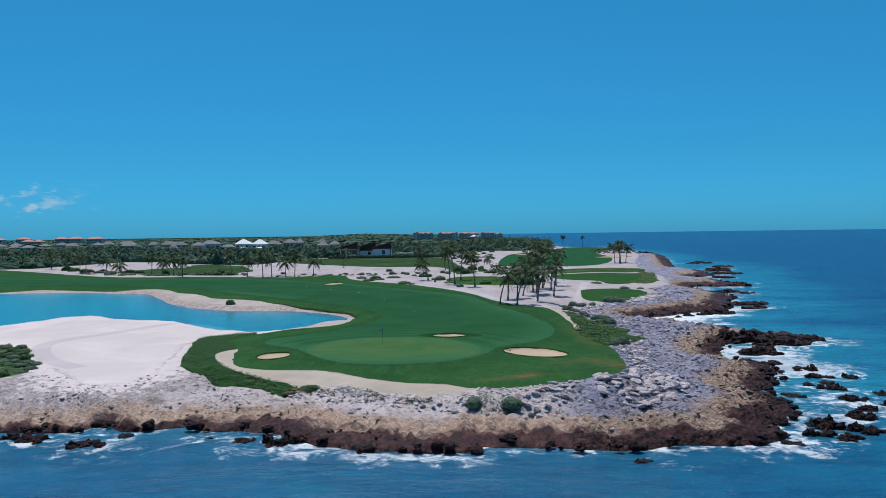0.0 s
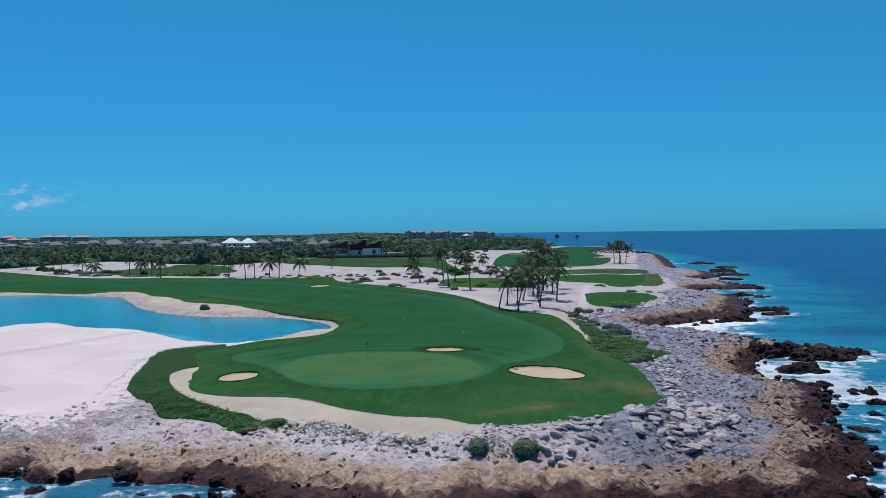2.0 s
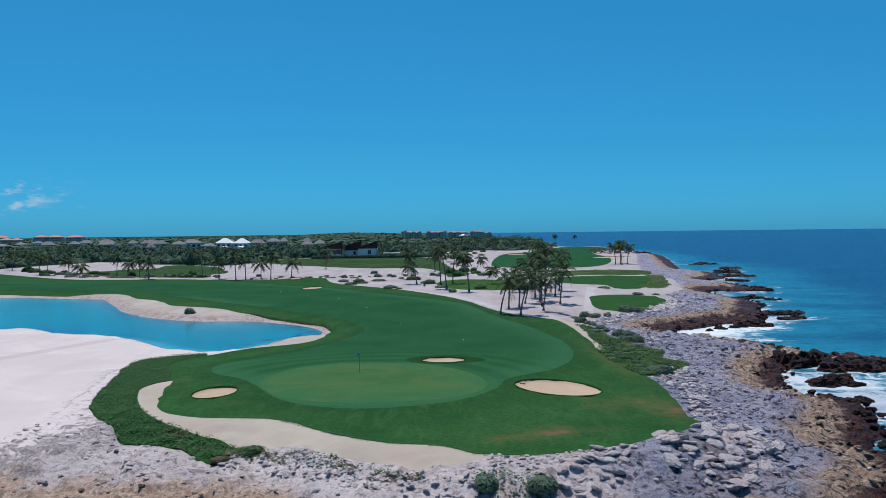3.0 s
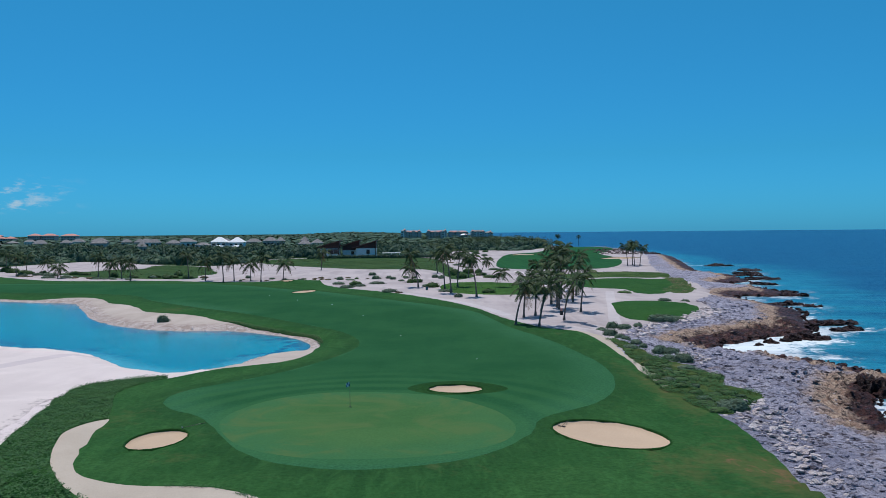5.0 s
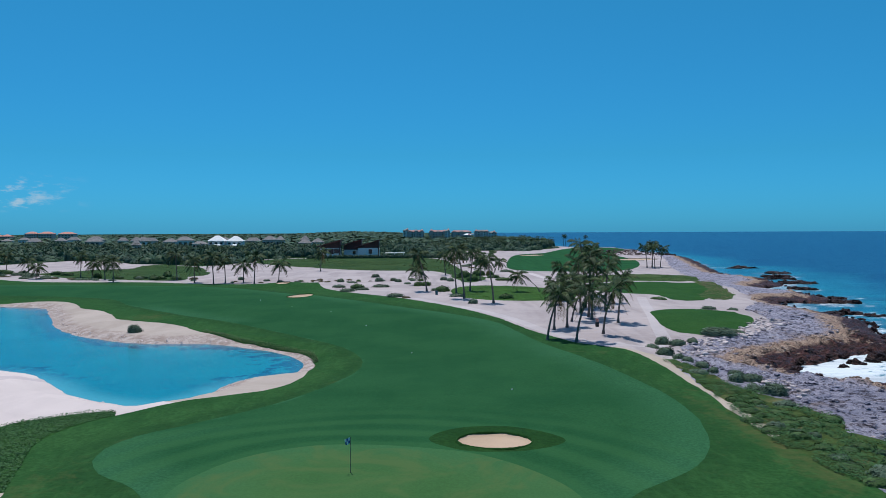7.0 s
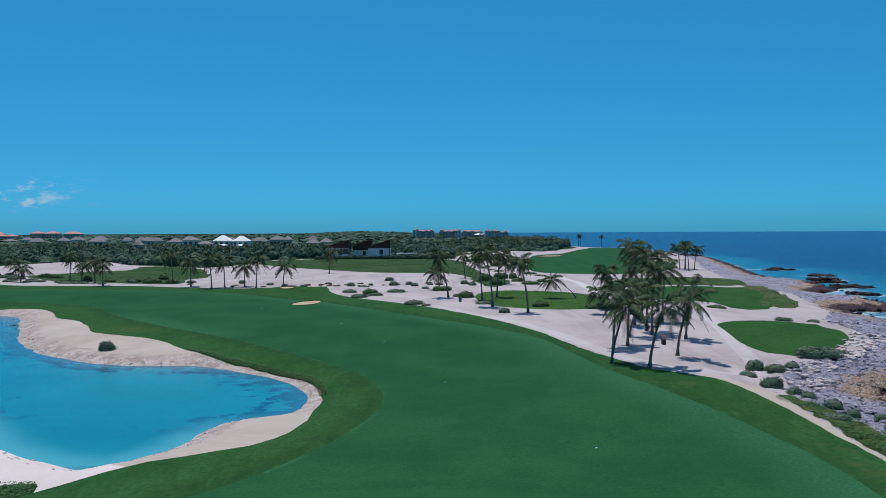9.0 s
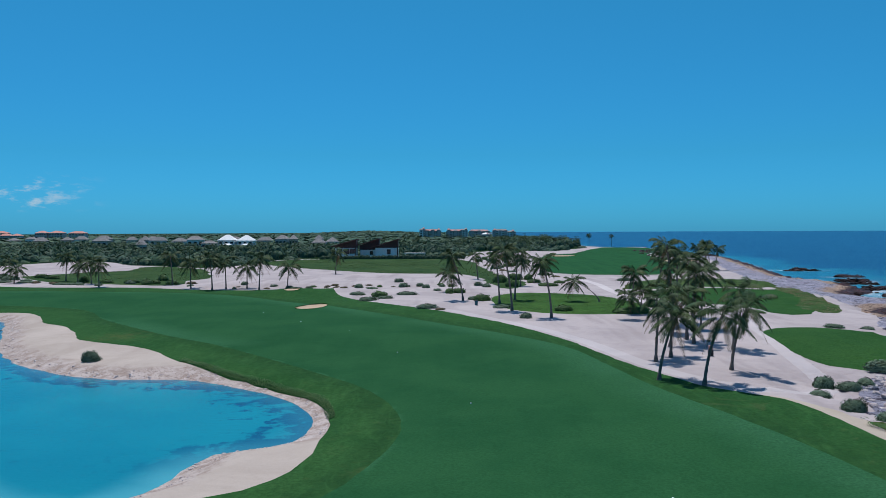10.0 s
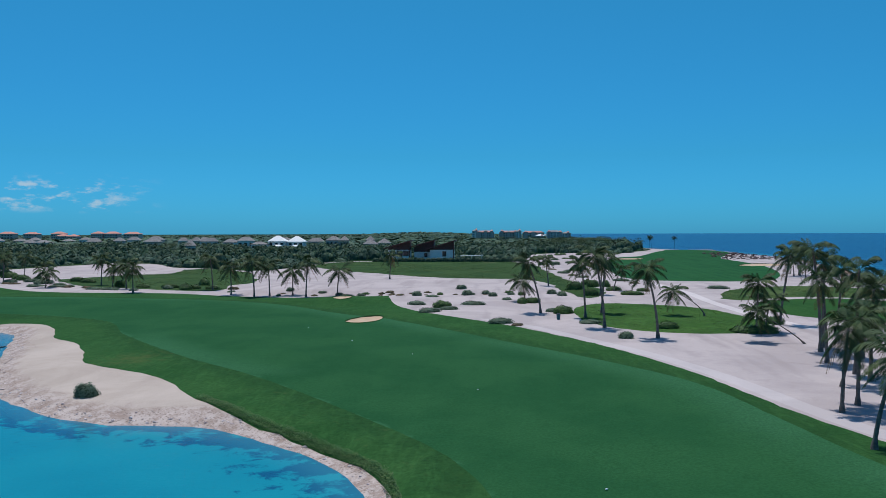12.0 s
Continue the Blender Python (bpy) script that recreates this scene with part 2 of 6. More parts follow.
FAR_FAIRWAY = [(26, 378), (30, 430), (40, 510), (50, 555), (68, 584), (91, 663), (104, 700), (114, 732), (138, 726), (137, 662), (120, 600), (103, 550), (98, 500), (88, 425), (72, 372), (58, 356), (40, 356), (30, 362)]

land = np.concatenate([loop(SHORE_NEAR, 1.2, 0.9, 3, closed=False), loop(SHORE_BAY, 2.5, 1.2, 5, closed=False)])
pond = loop(POND_EDGE, 1.5, 0.5, 7)
turf = np.concatenate([loop(TURF, 1.2, 0.35, 11, closed=False), loop(TURF_BACK, 2.0, 0.35, 12, closed=False)])
GROWN = {"left": 1.14, "right": 1.07, "middle": 1.2}
bunker_loops = {k: oval(loop(v, 0.35)) for k, v in BUNKERS.items()}
bunker_loops = {k: q.mean(0) + (q - q.mean(0)) * GROWN.get(k, 1.05) - np.array([0, 0.15]) for k, q in bunker_loops.items()}
cart_path = rounded(loop(CART_PATH, 0.45, 0.25, 40), 8)
creeper_edge = rounded(loop(CREEPER, 0.5, 0.7, 38), 6)
CLEARINGS = [[(-128, 560), (-112, 552), (-98, 570), (-104, 590), (-122, 588)], [(-160, 610), (-142, 606), (-138, 630), (-158, 634)], [(-250, 700), (-220, 690), (-205, 712), (-235, 722)]]
# outline, and the name of the ground it holds; later ones lie on top of earlier ones
REGIONS = [
    ("beach_sand", rounded(loop(BEACH, 0.7, 2.0, 31), 4)),
    ("damp_sand", band(DAMP_TRACK, 2.6)),
    ("bank_sand", loop(BANK, 2, 0.6, 45)),
    ("cart_track", band(CART_TRACK, 2.0)),
    ("sand_track", band([(30, 345), (30.6, 329), (31.4, 310), (30.2, 285), (30.5, 262), (33, 240)], 2.2)),
    ("meadow", loop(MEADOW, 5, 2.0, 32)),
    ("meadow", loop(MEADOW_WEST, 4, 2.0, 33)),
    ("native_grass", loop(NATIVE, 1.5, 0.6, 34)),
    ("tee_grass", loop(TEE, 1.5, 0.2, 35)),
    ("tee_grass", loop(TEE_BACK, 2, 0.8, 36)),
    ("far_fairway", loop(FAR_FAIRWAY, 4, 0.5, 37)),
    ("scrub_ground", loop([(36, 291), (54, 300), (71, 296), (78, 322), (66, 336), (48, 326), (38, 308)], 2.5, 1.6, 47)),
    ("scrub_ground", loop([(58, 238), (66, 252), (72, 278), (76, 296), (70, 294), (65, 268), (56, 246)], 2, 1.2, 48)),
    ("creeper", creeper_edge),
    ("scrub_ground", loop(WEST_SCRUB, 1.2, 0.9, 39)),
    ("thicket_ground", loop(THICKET, 1, 0.8, 49)),
    ("sand_path", cart_path),
    ("sand_path", loop(EDGE_PATH, 0.9, 0.3, 41)),
    ("rough", turf),
    ("mown_edge", loop(FAIRWAY, 1.5, 0.15, 42)),
    ("fairway", inset(loop(FAIRWAY, 1.5, 0.15, 42), 1.0)),
    ("bunker_collar", loop([(-3.7, 122), (-1.6, 125.6), (2.1, 126), (5.4, 123.1), (5.6, 120.7), (2.7, 118.3), (-1.3, 118.5)], 0.8, 0.1, 44)),
    ("putting_green", loop(GREEN, 1, 0.06, 43)),
    ("rough", loop([(-1.6, 121.5), (-0.5, 123.5), (1.4, 123.7), (3.2, 122.2), (3.2, 120.2), (1.7, 119.1), (-0.7, 119.5)], 0.4)),
    *[("bunker_" + k, v) for k, v in bunker_loops.items()],
]


def height(P):
    """Ground level at points of the plan."""
    x, y = P[:, 0], P[:, 1]
    dl, dp, dt = signed(land, P), signed(pond, P), signed(turf, P)
    z = 0.1 + 0.35 * fbm(x / 23, y / 23, 3, 50) * step(320, 120, y) + 0.5 * fbm(x / 90, y / 90, 2, 51)
    z = z + 0.9 * np.exp(-((x - 16) ** 2 + (y - 82) ** 2) / 90) + 0.1 * np.exp(-((x + 7) ** 2 + (y - 109) ** 2) / 220)
    z = z + 0.9 * np.exp(-((x + 42) ** 2 / 120 + (y - 287) ** 2 / 60)) 
    z = z + 0.5 * np.exp(-((x - 41) ** 2 / 90 + (y - 199) ** 2 / 220)) + 7.5 * np.exp(-(((x + 210) / 150) ** 2 + ((y - 2300) / 320) ** 2))
    # the raised back terrace of the sand
    z = z + 0.8 * step(303, 309, y + 1.6 * fbm(x / 9, y / 9, 3, 53)) * step(-78, -66, x) * step(4, -6, x) * step(372, 345, y)
    # the low rock shelf and beach in front of the turf
    front = step(-1.0, -7.0, dt) * step(215, 175, y) * np.where(y < 140, 1, step(20, 26, x))
    z = z * (1 - front) + (-0.75 + 0.012 * np.clip(dl, 0, 40)) * front
    z = np.where((y < 320) & (x > 20), np.minimum(z, -0.9 + 0.05 * np.clip(dl, 0, 60)), z)
    rug = np.abs(fbm(x / 2.1, y / 2.1, 4, 60)) * 1.1 + np.abs(fbm(x / 0.9, y / 0.9, 3, 61)) * 0.75 - 0.42
    rocky = step(34, 14, dl) * step(0.0, -3.0, dt)
    rocky = np.where(x < -28, rocky * step(24, 14, dl), rocky)
    z = z + rug * rocky * (0.50 + 0.75 * step(12, 4, dl)) - 0.85 * rocky * step(8.5, 0.8, dl)
    # pond basin
    z = np.where(dp > 0, POND - np.minimum(1.6, 0.25 * dp), POND + (z - POND) * (0.55 * step(0.0, 4.0, -dp) + 0.45 * step(4.0, 34.0, -dp)) + 0.06 * np.minimum(-dp, 1))
    # sea edge
    z = (SEA - 1.6) * (1 - step(-1.3, 0.7, dl)) + z * step(-1.3, 0.7, dl)
    for b in bunker_loops.values():
        d = signed(b, P)
        z = z - 0.16 * step(0.0, 0.3, d) - 0.12 * step(0.3, 2.0, d) + 0.08 * step(-2.5, -0.2, d) * (d <= 0)
    return z


def ground_z(x, y):
    return float(height(np.array([[x, y]], float))[0])

# ---- materials ----
class Nodes:
    """A node material in the making: colour, grain and relief by the place in the world or on the object."""

    def __init__(self, name, rough=0.9, spec=0.3, own=False):
        self.m = bpy.data.materials.new(name)
        self.m.use_nodes = True
        self.n, self.l = self.m.node_tree.nodes, self.m.node_tree.links
        self.b = self.n["Principled BSDF"]
        self.b.inputs["Roughness"].default_value = rough
        self.b.inputs["Specular IOR Level"].default_value = spec
        if own:
            self.at = self.n.new("ShaderNodeTexCoord").outputs["Object"]
        else:
            self.at = self.n.new("ShaderNodeNewGeometry").outputs["Position"]

    def put(self, v, socket):
        if isinstance(v, (int, float)):
            socket.default_value = v
        elif isinstance(v, tuple):
            socket.default_value = (*v, 1) if len(v) == 3 else v
        else:
            self.l.new(v, socket)

    def noise(self, scale, detail=4, rough=0.55, stretch=None, warp=0.0):
        n = self.n.new("ShaderNodeTexNoise")
        n.inputs["Scale"].default_value, n.inputs["Detail"].default_value, n.inputs["Roughness"].default_value = scale, detail, rough
        n.inputs["Distortion"].default_value = warp
        at = self.at
        if stretch:
            mp = self.n.new("ShaderNodeMapping")
            mp.inputs["Scale"].default_value = stretch[:3]
            if len(stretch) > 3:
                mp.inputs["Rotation"].default_value = (0, 0, stretch[3])
            self.l.new(at, mp.inputs[0])
            at = mp.outputs[0]
        self.l.new(at, n.inputs["Vector"])
        return n.outputs["Fac"]

    def cells(self, scale, feature="F1"):
        n = self.n.new("ShaderNodeTexVoronoi")
        n.feature = feature
        n.inputs["Scale"].default_value = scale
        self.l.new(self.at, n.inputs["Vector"])
        return n.outputs["Distance"]

    def ramp(self, v, a, b, c=0.0, d=1.0, smooth=True):
        n = self.n.new("ShaderNodeMapRange")
        n.interpolation_type = "SMOOTHSTEP" if smooth else "LINEAR"
        for i, k in enumerate((a, b, c, d)):
            self.put(k, n.inputs[1 + i])
        self.put(v, n.inputs[0])
        return n.outputs[0]

    def mix(self, f, a, b, kind="MIX"):
        n = self.n.new("ShaderNodeMix")
        n.data_type, n.blend_type = "RGBA", kind
        self.put(f, n.inputs[0])
        self.put(a, n.inputs[6])
        self.put(b, n.inputs[7])
        return n.outputs[2]

    def math(self, op, a, b=0.0):
        n = self.n.new("ShaderNodeMath")
        n.operation = op
        self.put(a, n.inputs[0])
        self.put(b, n.inputs[1])
        return n.outputs[0]

    def attr(self, name):
        n = self.n.new("ShaderNodeAttribute")
        n.attribute_name = name
        return n.outputs["Fac"]

    def any(self):
        return self.n.new("ShaderNodeObjectInfo").outputs["Random"]

    def island(self):
        return self.n.new("ShaderNodeNewGeometry").outputs["Random Per Island"]

    def bump(self, h, strength=0.5, dist=0.1):
        n = self.n.new("ShaderNodeBump")
        n.inputs["Strength"].default_value, n.inputs["Distance"].default_value = strength, dist
        self.l.new(h, n.inputs["Height"])
        self.l.new(n.outputs[0], self.b.inputs["Normal"])

    def done(self, colour):
        self.put(colour, self.b.inputs["Base Color"])
        return self.m


def grass_mat(name, dark, light, worn, stripes=0.0, fine=3.0, blade=0.03, wear=0.68, worn_in=False, rings=False, rim=None, thick=None, strokes=0.0, soft=0.7):
    s = Nodes(name, 0.95, 0.04)
    c = s.mix(s.ramp(s.noise(0.09, 3), 0.35, 0.65), dark, light)
    if rim:  # paler, cooler turf along the mown margin
        k = s.math("ADD", s.attr("rim"), s.math("MULTIPLY", s.math("SUBTRACT", s.noise(0.2, 4, 0.6), 0.5), 3.5))
        c = s.mix(s.math("MULTIPLY", s.ramp(k, 0.4, 6.5, 1.0, 0.0), s.ramp(s.noise(0.05, 3), 0.3, 0.55, 0.35, 1.0)), c, rim)
    if thick:  # rough darkened beside the mown margin, painting in the shade of its sloping edge
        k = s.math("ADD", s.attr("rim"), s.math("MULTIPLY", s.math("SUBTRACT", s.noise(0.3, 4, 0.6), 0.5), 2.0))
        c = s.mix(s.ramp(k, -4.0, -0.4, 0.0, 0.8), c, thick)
    c = s.mix(s.ramp(s.noise(fine, 5, 0.7), 0.3, 0.7, 0, soft), c, tuple(v * 0.5 for v in dark))
    c = s.mix(s.ramp(s.noise(0.6, 6, 0.65, warp=0.6), 0.45, 0.8, 0, 0.4), c, light)
    c = s.mix(s.ramp(s.noise(0.16, 6, 0.65, warp=1.0), wear, wear + 0.16, 0, 0.7), c, worn)
    if strokes:  # combed, uneven grass
        c = s.mix(s.ramp(s.noise(0.9, 6, 0.72, stretch=(1.0, 0.28, 1, 0.7), warp=0.8), 0.46, 0.70, 0, strokes), c, tuple(v * 1.5 for v in light))
        c = s.mix(s.ramp(s.noise(0.5, 6, 0.7, stretch=(0.35, 1.0, 1, 0.2), warp=0.9), 0.50, 0.72, 0, strokes), c, tuple(v * 0.6 for v in dark))
    if stripes:
        c = s.mix(s.ramp(s.noise(0.35, 2, stretch=(1.0, 0.06, 1, 0.5)), 0.4, 0.6, 0, stripes), c, light)
    if rings:  # mower lines curving round the green
        wave = s.math("SINE", s.math("MULTIPLY", s.math("ADD", s.attr("ring"), s.math("MULTIPLY", s.noise(0.15, 3), 1.2)), 1.7))
        c = s.mix(s.math("MULTIPLY", s.ramp(wave, -0.8, 0.8, 0, 0.35), s.ramp(s.attr("ring"), 6, 17, 1, 0)), c, (0.040, 0.132, 0.046))
    if worn_in:  # bare reddish earth and dry blades showing through the thin turf
        k = s.math("ADD", s.attr("worn"), s.math("MULTIPLY", s.math("SUBTRACT", s.noise(0.8, 6, 0.7, warp=0.6), 0.5), 1.6))
        c = s.mix(s.ramp(k, 0.10, 0.70, 0, 0.65), c, (0.085, 0.098, 0.034))
        c = s.mix(s.ramp(k, 0.62, 0.95, 0, 0.8), c, (0.17, 0.10, 0.055))
    s.bump(s.noise(14, 4, 0.7), 0.35, blade)
    return s.done(c)


M = {}
# the rough's thick colour is slope shade painted along the fairway
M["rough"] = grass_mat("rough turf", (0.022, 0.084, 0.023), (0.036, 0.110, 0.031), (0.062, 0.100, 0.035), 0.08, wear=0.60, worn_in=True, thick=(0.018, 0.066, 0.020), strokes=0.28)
M["bunker_collar"] = grass_mat("thick collar turf", (0.014, 0.056, 0.013), (0.022, 0.074, 0.018), (0.03, 0.07, 0.02), 0.1)
M["fairway"] = grass_mat("mown fairway turf", (0.016, 0.084, 0.030), (0.024, 0.103, 0.037), (0.045, 0.10, 0.036), 0.12, 5.0, 0.015, 0.74, rings=True, rim=(0.038, 0.136, 0.060), soft=0.55)
M["putting_green"] = grass_mat("putting green turf", (0.046, 0.128, 0.040), (0.062, 0.148, 0.048), (0.078, 0.134, 0.046), 0.0, 6.0, 0.006, 0.46, rim=(0.044, 0.142, 0.056), soft=0.35)
M["mown_edge"] = M["fairway"]
M["tee_grass"] = grass_mat("tee turf", (0.024, 0.085, 0.022), (0.036, 0.105, 0.026), (0.11, 0.09, 0.035), 0.2)
M["far_fairway"] = grass_mat("distant fairway turf", (0.016, 0.085, 0.030), (0.024, 0.105, 0.036), (0.05, 0.10, 0.04), 0.5)
M["native_grass"] = grass_mat("long native grass", (0.042, 0.112, 0.024), (0.066, 0.150, 0.036), (0.12, 0.13, 0.05), 0, 1.5, 0.12, 0.62)
M["meadow"] = grass_mat("scrubby meadow", (0.034, 0.078, 0.027), (0.062, 0.112, 0.040), (0.13, 0.12, 0.07), 0, 0.6, 0.3, 0.58)
M["creeper"] = grass_mat("beach creeper leaves", (0.024, 0.085, 0.022), (0.045, 0.130, 0.032), (0.09, 0.13, 0.04), 0, 2.2, 0.2, 0.72)
M["thicket_ground"] = grass_mat("olive grass between shrubs", (0.050, 0.092, 0.026), (0.080, 0.118, 0.036), (0.20, 0.17, 0.09), 0, 1.8, 0.15, 0.52)
M["scrub_ground"] = grass_mat("sparse scrub and sand", (0.045, 0.10, 0.03), (0.095, 0.14, 0.05), (0.45, 0.38, 0.33), 0, 0.9, 0.2, 0.60)
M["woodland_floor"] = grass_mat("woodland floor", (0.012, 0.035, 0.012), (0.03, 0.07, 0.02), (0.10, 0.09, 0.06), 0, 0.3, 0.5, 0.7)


def sand_mat(name, a, b, dirt, grain=0.02, tracks=0.36, ridge=0.0, bank=False, grit=False):
    s = Nodes(name, 0.95, 0.15)
    c = s.mix(s.ramp(s.noise(0.07, 5, 0.6, warp=0.8), 0.35, 0.68), a, b)
    c = s.mix(s.ramp(s.noise(0.5, 7, 0.7, warp=0.7), 0.5, 0.8, 0, tracks), c, dirt)
    c = s.mix(s.ramp(s.noise(0.22, 3, 0.5, stretch=(1, 0.12, 1, 0.9)), 0.52, 0.66, 0, tracks * 0.9), c, dirt)
    c = s.mix(s.ramp(s.noise(9, 5, 0.75), 0.35, 0.7, 0, 0.25), c, tuple(v * 0.7 for v in a))
    if grit:  # dark grit where the sand thins out over rock
        k = s.math("ADD", s.attr("grit"), s.math("MULTIPLY", s.math("SUBTRACT", s.noise(1.3, 9, 0.8, warp=0.4), 0.5), 2.2))
        c = s.mix(s.ramp(k, 0.62, 0.9, 0, 0.85), c, (0.30, 0.25, 0.24))
    if bank:  # pebbly, weathered edge along the lagoon
        k = s.math("ADD", s.attr("bank"), s.math("MULTIPLY", s.math("SUBTRACT", s.noise(0.5, 6, 0.7, warp=0.6), 0.5), 0.9))
        peb = s.mix(s.ramp(s.noise(0.6, 6, 0.7, warp=0.6), 0.38, 0.62), (0.30, 0.225, 0.19), (0.50, 0.42, 0.385))
        peb = s.mix(s.ramp(s.cells(3.6), 0.12, 0.42, 0.75, 0.0), peb, (0.13, 0.095, 0.08))
        peb = s.mix(s.ramp(s.noise(6.5, 7, 0.8), 0.52, 0.66, 0, 0.7), peb, (0.60, 0.53, 0.49))
        c = s.mix(s.ramp(k, 0.22, 0.6, 0, 0.95), c, peb)
    s.bump(s.noise(3.0 if not ridge else ridge, 6, 0.7), 0.5, grain + 0.06)
    return s.done(c)


M["sand_waste"] = sand_mat("pale coral sand", (0.40, 0.345, 0.345), (0.50, 0.435, 0.43), (0.28, 0.235, 0.235), tracks=0.5, bank=True)
M["beach_sand"] = sand_mat("smooth beach sand", (0.61, 0.525, 0.50), (0.71, 0.615, 0.585), (0.48, 0.40, 0.40), 0.01, 0.2, bank=True, grit=True)
M["bank_sand"] = sand_mat("lagoon bank sand", (0.42, 0.35, 0.30), (0.52, 0.44, 0.385), (0.31, 0.25, 0.21), 0.01, 0.3, bank=True)
M["clearing"] = sand_mat("sandy clearing", (0.42, 0.37, 0.35), (0.50, 0.45, 0.42), (0.25, 0.23, 0.17))
M["damp_sand"] = sand_mat("damp beach sand", (0.53, 0.455, 0.45), (0.60, 0.515, 0.51), (0.43, 0.37, 0.375), 0.01, 0.35)
M["cart_track"] = sand_mat("smooth pale cart track", (0.46, 0.41, 0.415), (0.54, 0.485, 0.485), (0.38, 0.34, 0.345), 0.005, 0.35)
M["sand_track"] = sand_mat("packed sand track", (0.56, 0.50, 0.50), (0.62, 0.56, 0.55), (0.48, 0.42, 0.42), 0.005, 0.3)
M["sand_path"] = sand_mat("raked path sand", (0.44, 0.37, 0.30), (0.50, 0.425, 0.35), (0.36, 0.30, 0.24), 0.01, 0.25)
M["bunker"] = sand_mat("bunker sand", (0.50, 0.365, 0.255), (0.56, 0.415, 0.295), (0.43, 0.31, 0.22), 0.01, 0.2, 6.0)


def rock_shelf_mat():
    """Pitted reef limestone: maroon-black where the surf wets it, tan above, then bleached grey, sand washed in near the beach."""
    s = Nodes("pitted reef limestone", 0.92, 0.2)
    d = s.math("ADD", s.attr("shore"), s.math("MULTIPLY", s.math("SUBTRACT", s.noise(0.30, 7, 0.7, warp=0.9), 0.5), 6.5))
    d = s.math("ADD", d, s.math("MULTIPLY", s.attr("dry"), 1.2))
    west = s.ramp(s.math("ADD", s.attr("bleach"), s.math("MULTIPLY", s.math("SUBTRACT", s.noise(0.1, 5, 0.6), 0.5), 0.9)), 0.25, 0.75)
    grey = s.mix(s.ramp(s.noise(0.12, 5, 0.6, warp=0.6), 0.38, 0.62), (0.47, 0.405, 0.40), (0.60, 0.52, 0.51))
    grey = s.mix(s.ramp(s.noise(0.5, 7, 0.7, warp=0.7), 0.50, 0.74, 0, 0.6), grey, (0.72, 0.645, 0.635))
    grey = s.mix(s.ramp(s.noise(0.2, 6, 0.65, warp=0.9), 0.52, 0.70, 0, 0.6), grey, (0.42, 0.335, 0.30))
    east = s.mix(s.ramp(s.noise(0.14, 5, 0.65, warp=0.6), 0.36, 0.62), (0.27, 0.265, 0.345), (0.40, 0.385, 0.47))
    east = s.mix(s.ramp(s.noise(0.7, 7, 0.72, warp=0.7), 0.50, 0.66, 0, 0.6), east, (0.60, 0.57, 0.635))
    east = s.mix(s.ramp(s.noise(0.16, 6, 0.65, warp=0.9), 0.53, 0.68, 0, 0.65), east, (0.29, 0.215, 0.18))
    grey = s.mix(west, east, grey)
    tan = s.mix(s.ramp(s.noise(1.1, 7, 0.75), 0.36, 0.62), (0.30, 0.19, 0.14), (0.56, 0.42, 0.32))
    wet = s.mix(s.ramp(s.noise(0.9, 6, 0.7), 0.4, 0.68), (0.030, 0.010, 0.011), (0.12, 0.042, 0.034))
    c = s.mix(s.ramp(d, 4.6, 7.6), tan, grey)
    c = s.mix(s.ramp(d, 2.1, 3.6), wet, c)
    # solution pits and cracks in the limestone, their shade darkened into the colour
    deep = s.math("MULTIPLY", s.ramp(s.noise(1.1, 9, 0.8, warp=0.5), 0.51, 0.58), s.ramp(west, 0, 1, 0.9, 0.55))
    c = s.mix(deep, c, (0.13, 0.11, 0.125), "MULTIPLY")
    pit_shade = s.math("MULTIPLY", s.ramp(s.cells(0.9), 0.08, 0.30, 1, 0), s.ramp(west, 0, 1, 0.8, 0.45))
    c = s.mix(pit_shade, c, (0.14, 0.12, 0.14), "MULTIPLY")
    sandy = s.ramp(s.math("ADD", s.attr("sandy"), s.math("MULTIPLY", s.math("SUBTRACT", s.noise(0.9, 9, 0.8), 0.5), 1.7)), 0.42, 0.86)
    c = s.mix(sandy, c, (0.66, 0.565, 0.55))
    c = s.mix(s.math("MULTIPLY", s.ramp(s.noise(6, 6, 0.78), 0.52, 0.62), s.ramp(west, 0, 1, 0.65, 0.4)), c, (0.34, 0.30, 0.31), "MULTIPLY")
    h = s.math("ADD", s.noise(1.7, 9, 0.78, warp=0.5), s.math("MULTIPLY", s.cells(2.3), 0.6))
    h = s.math("MULTIPLY", h, s.math("MULTIPLY", s.ramp(sandy, 0, 1, 1.0, 0.15), s.ramp(west, 0, 1, 1.0, 0.4)))
    s.bump(h, 0.9, 0.5)
    s.put(s.ramp(d, 1.5, 4.0, 0.5, 0.92), s.b.inputs["Roughness"])
    return s.done(c)


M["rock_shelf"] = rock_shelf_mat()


def boulder_mat(name, a, b, dark):
    s = Nodes(name, 0.92, 0.2)
    c = s.mix(s.ramp(s.noise(0.9, 5, 0.6), 0.35, 0.65), a, b)
    c = s.mix(s.math("MULTIPLY", s.any(), 0.25), c, tuple(v * 0.7 for v in a))
    c = s.mix(s.ramp(s.noise(0.35, 4, 0.6), 0.42, 0.62, 0, 0.55), c, tuple(v * k for v, k in zip(a, (0.92, 0.82, 0.80))))
    c = s.mix(s.ramp(s.noise(3.2, 8, 0.78), 0.54, 0.68, 0, 0.7), c, dark)
    s.bump(s.noise(2.5, 9, 0.8), 1.0, 0.4)
    return s.done(c)


